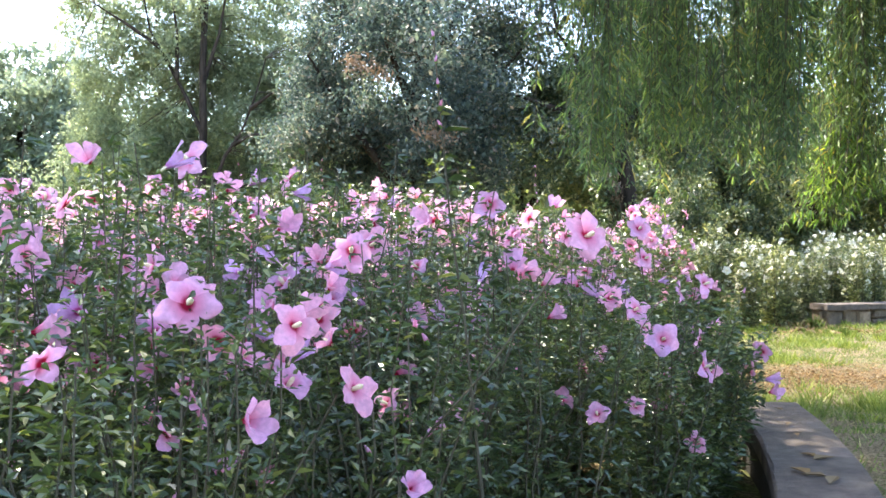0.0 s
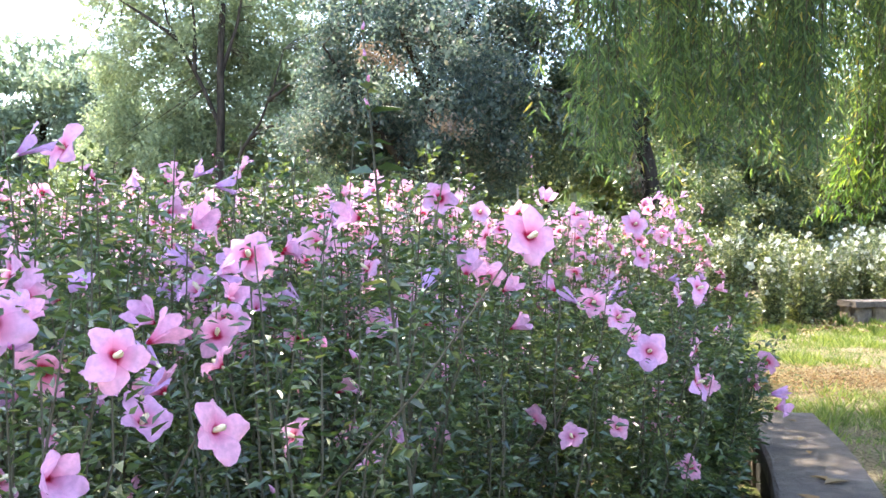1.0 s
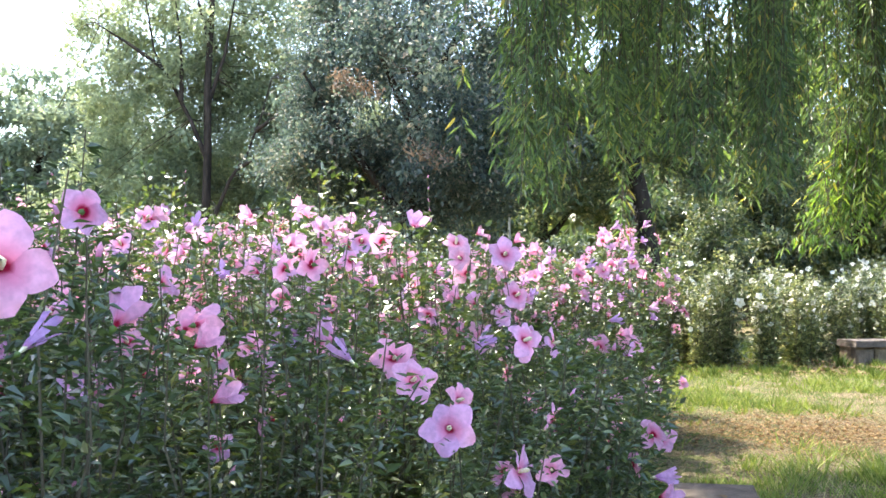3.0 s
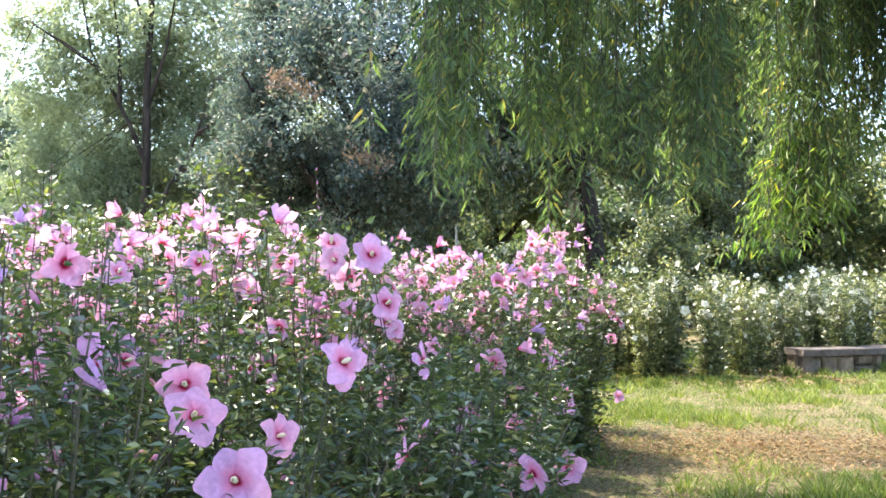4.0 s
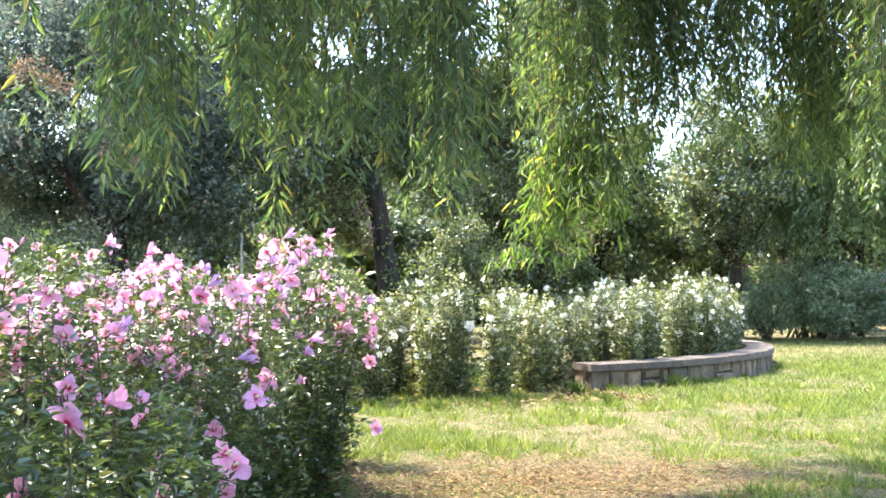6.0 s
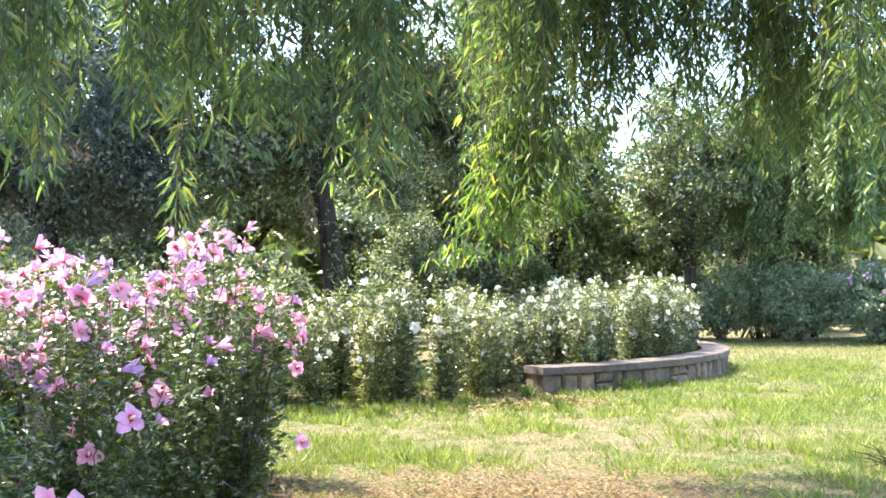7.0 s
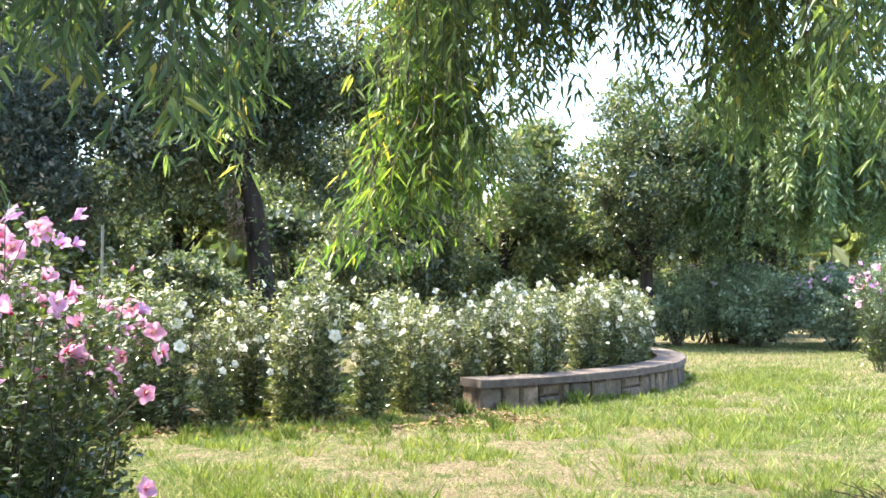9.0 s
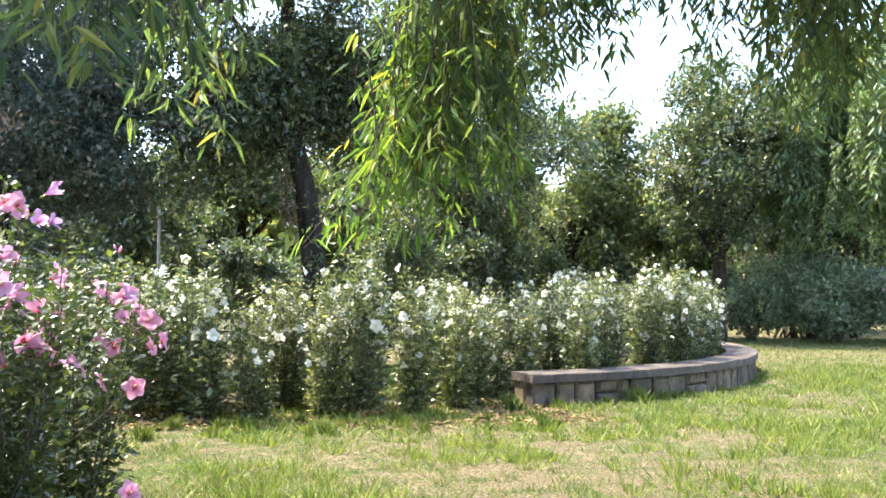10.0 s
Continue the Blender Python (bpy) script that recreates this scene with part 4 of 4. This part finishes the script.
rw = np.random.default_rng(77)
for _ in range(76):   # the crown overhead, out of view, thickened to shade the ground below
    a, q = rw.uniform(0, 2 * math.pi), math.sqrt(rw.uniform(0, 1))
    cx, cy = 4.5 + 6.0 * q * math.cos(a), 7.8 + 4.5 * q * math.sin(a)
    if cx < 1.2 and cy > 8.0:
        continue
    zt = 8.2 - 2.2 * q * q
    NEAR.append((cx, cy, 0.7, 0.7, max(zt - 2.4, 4.5), zt, 16))
for cx in np.arange(-5.0, 3.4, 0.75):   # unseen leafy strands added above the bed to shade plants and wall
    for cy in (3.6, 4.4, 5.2, 6.0, 6.8, 7.6, 8.4, 9.2):
        if cx > -1.2 or cy < 6.1:
            NEAR.append((cx, cy, 0.5, 0.5, 5.2 + rw.uniform(-0.2, 0.3), 6.9, 46 if -2.4 < cx < 1.6 else 34))
make_willow("large weeping willow with long hanging leafy switches", [(9.6, 8.6, 0), (9.4, 8.6, 2.0), (9.0, 8.6, 3.6)], 0.36,
            [[(9.0, 8.6, 3.5), (7.0, 8.6, 5.6), (4.5, 8.7, 6.6), (2.0, 8.4, 6.2), (0.5, 8.2, 5.4)], [(9.0, 8.6, 3.4), (7.4, 9.6, 5.4), (5.4, 10.4, 6.2), (3.8, 10.2, 5.6)], [(9.0, 8.6, 3.5), (8.0, 6.6, 5.6), (5.5, 5.2, 6.6), (2.5, 4.6, 6.4), (0, 4.8, 5.8)], [(9.0, 8.6, 3.5), (9.8, 10, 5.5), (9.6, 11, 6.6)]],
            NEAR, 0.104, 0.031, M_WIL, 78, 0.185)
FX, FY = 19.9, 30.0
FARW = []
rw = np.random.default_rng(177)
for _ in range(120):
    a, q = rw.uniform(0, 2 * math.pi), math.sqrt(rw.uniform(0, 1))
    zt = 8.4 - 2.9 * q * q + rw.uniform(-0.5, 0.5)
    FARW.append((FX + 3.3 * q * math.cos(a), FY + 2.9 * q * math.sin(a), 0.5, 0.5, max(2.0, zt - rw.uniform(2.4, 4.2)), zt, 22, 0.5 * q * math.cos(a)))
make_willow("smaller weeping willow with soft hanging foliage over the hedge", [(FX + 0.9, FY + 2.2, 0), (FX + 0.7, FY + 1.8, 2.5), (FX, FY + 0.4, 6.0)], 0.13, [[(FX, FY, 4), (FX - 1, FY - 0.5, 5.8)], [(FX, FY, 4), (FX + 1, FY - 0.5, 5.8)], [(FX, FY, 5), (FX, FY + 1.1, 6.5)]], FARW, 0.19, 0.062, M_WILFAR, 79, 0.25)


# ---- far woods, tower, post ----
def far_woods():
    rng = np.random.default_rng(90)
    cl = []
    for k in range(300):
        a = rng.uniform(-0.7, 0.9) if k < 170 else rng.uniform(0, 2 * math.pi)
        r = rng.uniform(44, 60)
        x, y = 5 + r * math.sin(a), 8 + r * math.cos(a)
        top = rng.uniform(4.5, 7.5)
        if -0.62 < math.atan2(x, y) < -0.36:
            top *= 0.62
        for _ in range(8):
            cl.append((x + rng.normal(0, 2.0), y + rng.normal(0, 2.0), rng.uniform(0.8, top), rng.uniform(1.0, 1.9)))
    v, f = crown(rng, cl, 10, 1.25, 0.6)
    tagged(new("far_woods", mesh_of("far_woods", v, f, M_OLIVE)), "belt of distant green trees round the garden", "trees", kind="stuff")


far_woods()


def box(x0, x1, y0, y1, z0, z1):
    V = [(a, b, c) for c in (z0, z1) for b in (y0, y1) for a in (x0, x1)]
    return V, [[0, 2, 3, 1], [4, 5, 7, 6], [0, 1, 5, 4], [2, 6, 7, 3], [0, 4, 6, 2], [1, 3, 7, 5]]


def tower(label, x, y, w, d, h, bays, balconies=False):
    root = thing("apartment_tower", label, "building", at=(x, y, 0))
    V, F = box(-w / 2, w / 2, -d / 2, d / 2, 0, h)
    part("wall", mesh_of("wall", V, F, M_TOWER), root)
    V, F = box(-w / 4, w / 4, -d / 4, d / 4, h, h + 4)
    part("roof", mesh_of("roof", V, F, M_TOWER), root, "small lift housing on the roof")
    V, F = box(-1.0, 1.0, -0.1, 0.1, 0, 1.5)
    me = mesh_of("window", V, F, M_PANE)
    V, F = box(w / 2, w / 2 + 1.6, -d / 2, d / 2 - 2, 0, 0.28)
    ledge = mesh_of("balcony", V, F, M_POST)
    for fl in range(int(h // 3.2) - 1):
        for c in range(bays):
            part("window", me, root, place=Matrix.Translation(((c - (bays - 1) / 2) * w / (bays + 0.4), -d / 2, 1.2 + fl * 3.2)))
        if balconies and fl > 6:
            part("balcony", ledge, root, place=Matrix.Translation((0, 0, h - 5.0 - 3.4 * (fl - 7))))
    if balconies:
        # a shallow curved canopy over the roof edge, and a mast
        V, F = [], []
        for i in range(9):
            u = i / 8
            px_, pz = w / 2 - 6 + 9.2 * u, h + 0.5 - 1.3 * u * u
            V += [(px_, -d / 2 - 1, pz), (px_, d / 2, pz), (px_, d / 2, pz + 0.45), (px_, -d / 2 - 1, pz + 0.45)]
        for i in range(8):
            for e in range(4):
                F.append([i * 4 + e, i * 4 + (e + 1) % 4, i * 4 + 4 + (e + 1) % 4, i * 4 + 4 + e])
        F += [[0, 3, 2, 1], [32, 33, 34, 35]]
        part("canopy", mesh_of("canopy", V, F, M_POST), root, "curved grey roof canopy")
        v, f = tube([(w / 2 + 2.1, -d / 2, h - 0.4), (w / 2 + 2.1, -d / 2, h + 2.8)], [0.16, 0.12], 6)
        part("mast", mesh_of("mast", v, f, M_POST), root)


tower("pale apartment tower far away in the haze", -109, 300, 6.5, 12, 63, 4)
tower("white apartment block with balconies and a curved roof edge", -114.6, 203, 14, 5, 52.6, 5, True)

POST = thing("metal_post", "thin grey metal post behind the white flowers", "post", at=(1.4, 25.5, 0))
v, f = tube([(0, 0, -0.1), (0, 0, 2.0), (0, 0, 2.85)], [0.028, 0.028, 0.026], 8)
part("pole", mesh_of("pole", v, f, M_POST, smooth=True), POST)


# ---- grass, fallen leaves ----
def grass():
    rng = np.random.default_rng(51)
    n = 250000
    x, y = rng.uniform(1.5, 14.5, n), 7.0 + 15.5 * rng.uniform(0, 1, n) ** 1.45
    keep = np.array([0.6 * noise.noise((a * 0.7, b * 0.7, 1.7)) + 0.8 * noise.noise((a * 2.9, b * 2.9, 6.1)) for a, b in zip(x, y)])
    litter = np.exp(-((x - 3.6) / 1.5) ** 2 - ((y - 10.0) / 0.85) ** 2)
    ok = (rng.uniform(-0.14, 0.14, n) < keep - 0.03 - 1.3 * litter) | (rng.uniform(0, 1, n) < 0.09 - 0.09 * litter)
    x, y, keep = x[ok], y[ok], keep[ok]
    h = rng.uniform(0.02, 0.052, len(x)) * (1 + 1.7 * np.clip(keep, 0, 1))
    m = 36000     # thinner on the side that the walk starts from
    bx, by = rng.uniform(-1, 14, m), rng.uniform(-6, 7.2, m)
    fx, fy = rng.uniform(6, 26, 60000), rng.uniform(14, 31, 60000)      # coarser towards the hedge
    # coarse leafy clumps standing above the turf
    c = 5200
    qx, qy = rng.uniform(2.2, 14.0, c), 7.2 + 14.5 * rng.uniform(0, 1, c) ** 1.4
    good = np.array([noise.noise((a * 0.9, b * 0.9, 8.4)) + 0.5 * noise.noise((a * 2.2, b * 2.2, 2.4)) for a, b in zip(qx, qy)]) > rng.uniform(-0.25, 0.35, c) + 1.2 * np.exp(-((qx - 3.6) / 1.5) ** 2 - ((qy - 10.0) / 0.85) ** 2)
    qx, qy = np.repeat(qx[good], 22), np.repeat(qy[good], 22)
    size = np.repeat(rng.uniform(0.05, 0.15, good.sum()), 22)
    ox, oy = rng.normal(0, 0.5, len(qx)) * size, rng.normal(0, 0.5, len(qx)) * size
    parts = [(x, y, h, 0 * x, 0 * x, 0.9), (bx, by, rng.uniform(0.025, 0.07, m), 0 * bx, 0 * bx, 0.9), (fx, fy, rng.uniform(0.03, 0.09, 60000), 0 * fx, 0 * fx, 0.9), (qx + ox, qy + oy, size * rng.uniform(0.4, 1.1, len(qx)), ox / size, oy / size, 0.4)]
    x, y, h, lx, ly, loose = (np.concatenate([np.broadcast_to(p[i], p[0].shape) for p in parts]) for i in range(6))
    ok = ((np.hypot(x - WHITE_C[0], y - WHITE_C[1]) > 7.57) | (x < 6.2)) & ((np.hypot(x - PINK_C[0], y - PINK_C[1]) > 14.52) | (y > 6.3))
    x, y, h, lx, ly, loose = (q[ok] for q in (x, y, h, lx, ly, loose))
    n = len(x)
    a = rng.uniform(0, 2 * math.pi, n)
    P = np.stack([x, y, np.full(n, -0.015)], 1)
    S = np.stack([np.cos(a), np.sin(a), 0 * a], 1) * (rng.uniform(0.0035, 0.007, n) * np.where(y > 14, 1.6, 1.0) * np.where(loose < 0.5, 1.7, 1.0))[:, None]
    lean = np.stack([lx + rng.normal(0, 1, n) * loose, ly + rng.normal(0, 1, n) * loose, np.ones(n)], 1) * h[:, None]
    V = np.stack([P - S, P + S, P + lean + [0, 0, 0.015]], 1).reshape(-1, 3)
    me = mesh_of("grass", V, np.arange(n)[:, None] * 3 + np.arange(3), [M_GRASS, M_TUFT], (loose < 0.5).astype(int).tolist())
    tagged(new("grass", me), "short uneven lawn grass, fresh green with dry blades", "grass", kind="stuff")


grass()


def fallen_leaves():
    rng = np.random.default_rng(52)
    n = 11000
    x, y = rng.normal(3.7, 1.1, n), rng.normal(9.9, 0.6, n)
    m = 5000
    x, y = np.concatenate([x, rng.uniform(2, 13, m)]), np.concatenate([y, rng.uniform(6.5, 17, m)])
    ok = (np.hypot(x - PINK_C[0], y - PINK_C[1]) > 14.5) | (y > 6.3)
    x, y = x[ok], y[ok]
    n = len(x)
    D = np.stack([rng.normal(0, 1, n), rng.normal(0, 1, n), rng.normal(0, 0.2, n)], 1)
    N = np.stack([rng.normal(0, 0.35, n), rng.normal(0, 0.35, n), np.ones(n)], 1)
    L = rng.uniform(0.018, 0.046, n) * np.where(np.hypot((x - 3.7) / 2.2, (y - 9.9) / 1.4) < 1, 1.0, 0.55)
    v, f = leaves(np.stack([x, y, rng.uniform(0.015, 0.035, n)], 1), D, N, L, L * rng.uniform(0.2, 0.45, n), "lance", 0.1, 0.2)
    tagged(new("fallen_leaves", mesh_of("fallen_leaves", v, f, M_LITTER)), "dry brown willow leaves lying on the grass", "leaves", kind="stuff")


fallen_leaves()


# ---- small things ----
def tuft(label, seed, n, h):
    rng = np.random.default_rng(seed)
    P = np.stack([rng.normal(0, 0.05, n), rng.normal(0, 0.05, n), np.full(n, -0.01)], 1)
    D = np.stack([rng.normal(0, 0.38, n), rng.normal(0, 0.38, n), np.ones(n)], 1)
    N = np.stack([rng.normal(0, 1, n), rng.normal(0, 1, n), 0 * P[:, 0]], 1)
    L = h * rng.uniform(0.5, 1.1, n)
    v, f = leaves(P, D, N, L, np.full(n, 0.012), "lance", 0.3, 0.2)
    return tagged(new("grass_tuft", mesh_of("grass_tuft", v, f, M_TUFT)), label, "grass", "tufts of tall grass")


rng = np.random.default_rng(61)
TUFTS = [tuft("tall fresh green grass tuft growing by the wall", 62 + i, 60, 0.2 + 0.04 * i) for i in range(3)]
spots = [(7.75, 16.75, 1.15, 0), (7.6, 16.8, 0.9, 1), (6.0, 16.0, 1.0, 2)]
spots += [(rng.uniform(2.2, 6.2), rng.uniform(14.5, 15.7), rng.uniform(0.25, 0.6), int(rng.integers(0, 3))) for _ in range(46)]
for _ in range(15):
    a = radians(rng.uniform(-74, -20))
    spots.append((WHITE_C[0] + 7.62 * math.cos(a), WHITE_C[1] + 7.62 * math.sin(a), rng.uniform(0.3, 0.6), int(rng.integers(0, 3))))
spots = [q for q in spots if math.hypot(q[0] - WHITE_C[0], q[1] - WHITE_C[1]) > 7.6 or q[0] < 6.2]
scatter(TUFTS, spots, rng)


def bed_litter():
    """Dry leaves and straw under the shrubs."""
    rng = np.random.default_rng(53)
    n, m = 4200, 3200
    a = rng.uniform(radians(-118), radians(-74), n)
    R = rng.uniform(6.6, 8.9, n)
    x, y = WHITE_C[0] + R * np.cos(a), WHITE_C[1] + R * np.sin(a)
    y2 = rng.uniform(3, 11.5, m)
    x2 = np.array([pink_edge(q) for q in y2]) + 0.25 - rng.uniform(0, 1.6, m)
    x, y = np.concatenate([x, x2]), np.concatenate([y, y2])
    n = len(x)
    D = np.stack([rng.normal(0, 1, n), rng.normal(0, 1, n), rng.normal(0, 0.15, n)], 1)
    N = np.stack([rng.normal(0, 0.3, n), rng.normal(0, 0.3, n), np.ones(n)], 1)
    L = rng.uniform(0.04, 0.11, n)
    v, f = simple_leaves(np.stack([x, y, rng.uniform(0.015, 0.04, n)], 1), D, N, L, L * rng.uniform(0.3, 0.6, n))
    tagged(new("leaf_litter", mesh_of("leaf_litter", v, f, M_LITTER)), "tan dry leaves and straw under the flowering shrubs", "leaves", kind="stuff")


bed_litter()

# yellowed leaves lying on the cap of the near wall
for i, (x, y, spin, size) in enumerate([(1.62, 4.35, 0.3, 0.09), (1.5, 4.05, 1.9, 0.1), (1.56, 4.02, 2.8, 0.08), (1.52, 3.9, 1.0, 0.1), (1.66, 4.4, 2.2, 0.07), (1.8, 5.2, 0.9, 0.06), (1.95, 5.7, 2.0, 0.05), (1.2, 3.0, 0.4, 0.08), (0.9, 2.3, 2.4, 0.09), (1.75, 4.9, 1.4, 0.05)]):
    v, f = leaves(np.array([[0.0, 0, 0.004]]), np.array([[math.cos(spin), math.sin(spin), 0.08]]), np.array([[0, 0, 1.0]]), [size * 1.35], [size * 0.55], "lance", 0.05, 0.25)
    ob = tagged(new("fallen_leaf", mesh_of("fallen_leaf", v, f, M_LITTER)), "curled orange-brown leaf lying on the stone cap", "leaf", "leaves on the stone cap")
    ob.location = (x, y, 0.374)


def tall_shoot(x, y, h, seed, lean=0.0):
    """A single overlong hibiscus shoot with a few leaves, buds at the tip and one side flower."""
    rng = np.random.default_rng(seed)
    root = thing("hibiscus_shoot", "tall single hibiscus shoot with buds above the bed", "plant", "tall shoots in the bed", at=(x, y, 0))
    line = bend((0, 0, -0.03), (lean + rng.uniform(-0.08, 0.08), rng.uniform(-0.05, 0.05), h), 0, rng, 8, 0.012)
    v, f = tube(line, np.linspace(0.007, 0.002, 8), 5)
    part("stem", mesh_of("stem", v, f, M_TWIG), root)
    n = 34
    k = rng.uniform(2.5, 6.3, n)
    i = k.astype(int)
    P = line[i] + (line[i + 1] - line[i]) * (k - i)[:, None]
    a = rng.uniform(0, 6.28, n)
    D = np.stack([np.cos(a), np.sin(a), rng.uniform(-0.2, 0.5, n)], 1)
    L = rng.uniform(0.045, 0.095, n)
    v, f = leaves(P, D, np.array([0, 0, 1.0]) + rng.normal(0, 0.3, (n, 3)), L, L * 0.5)
    part("foliage", mesh_of("foliage", v, f, M_HIB), root, kind="stuff")
    for z in (0.99, 0.955, 0.92, 0.89, 0.86):
        j = z * 7
        q = line[min(int(j), 6)] + (line[min(int(j), 6) + 1] - line[min(int(j), 6)]) * (j - int(j))
        part("bud", KIT_PINK["bud"][0], root, place=Matrix.Translation(q) @ facing((rng.normal(0, 0.5), rng.normal(0, 0.5), 1), 0) @ Matrix.Scale(0.42, 4))
    d = (rng.normal(0, 1), -0.6, 0.4)
    part("flower", KIT_PINK["half"][0], root, place=Matrix.Translation(Vector(line[5]) + Vector(d).normalized() * 0.05) @ facing(d, 0))


tall_shoot(0.17, 2.8, 1.92, 1, -0.2)
for x, y, h, seed in ((-1.27, 6.4, 1.85, 2), (-1.82, 7.6, 1.92, 3), (-0.95, 7.2, 1.95, 4), (0.1, 8.6, 1.9, 5), (0.6, 6.6, 1.85, 6), (-2.6, 8.2, 1.95, 7)):
    tall_shoot(x, y, h, seed)


def dry_weed(x, y):
    rng = np.random.default_rng(71)
    root = thing("dry_weed", "low clump of dark dry weed stalks on the lawn", "weed", at=(x, y, 0))
    v, f = joined([tube(bend((rng.normal(0, 0.08), rng.normal(0, 0.05), -0.02), (rng.normal(0, 0.22), rng.normal(0, 0.12), rng.uniform(0.06, 0.2)), 0.03, rng, 4), np.linspace(0.006, 0.002, 4), 4) for _ in range(26)])
    part("branchwork", mesh_of("branchwork", v, f, M_BARK), root, kind="stuff")
    n = 70
    P = np.stack([rng.normal(0, 0.2, n), rng.normal(0, 0.12, n), rng.uniform(0.01, 0.16, n)], 1)
    L = rng.uniform(0.02, 0.055, n)
    v, f = leaves(P, rng.normal(0, 1, (n, 3)), rng.normal(0, 0.6, (n, 3)) + [0, 0, 1], L, L * 0.4)
    part("foliage", mesh_of("foliage", v, f, M_LITTER), root, kind="stuff")


dry_weed(7.2, 10.35)
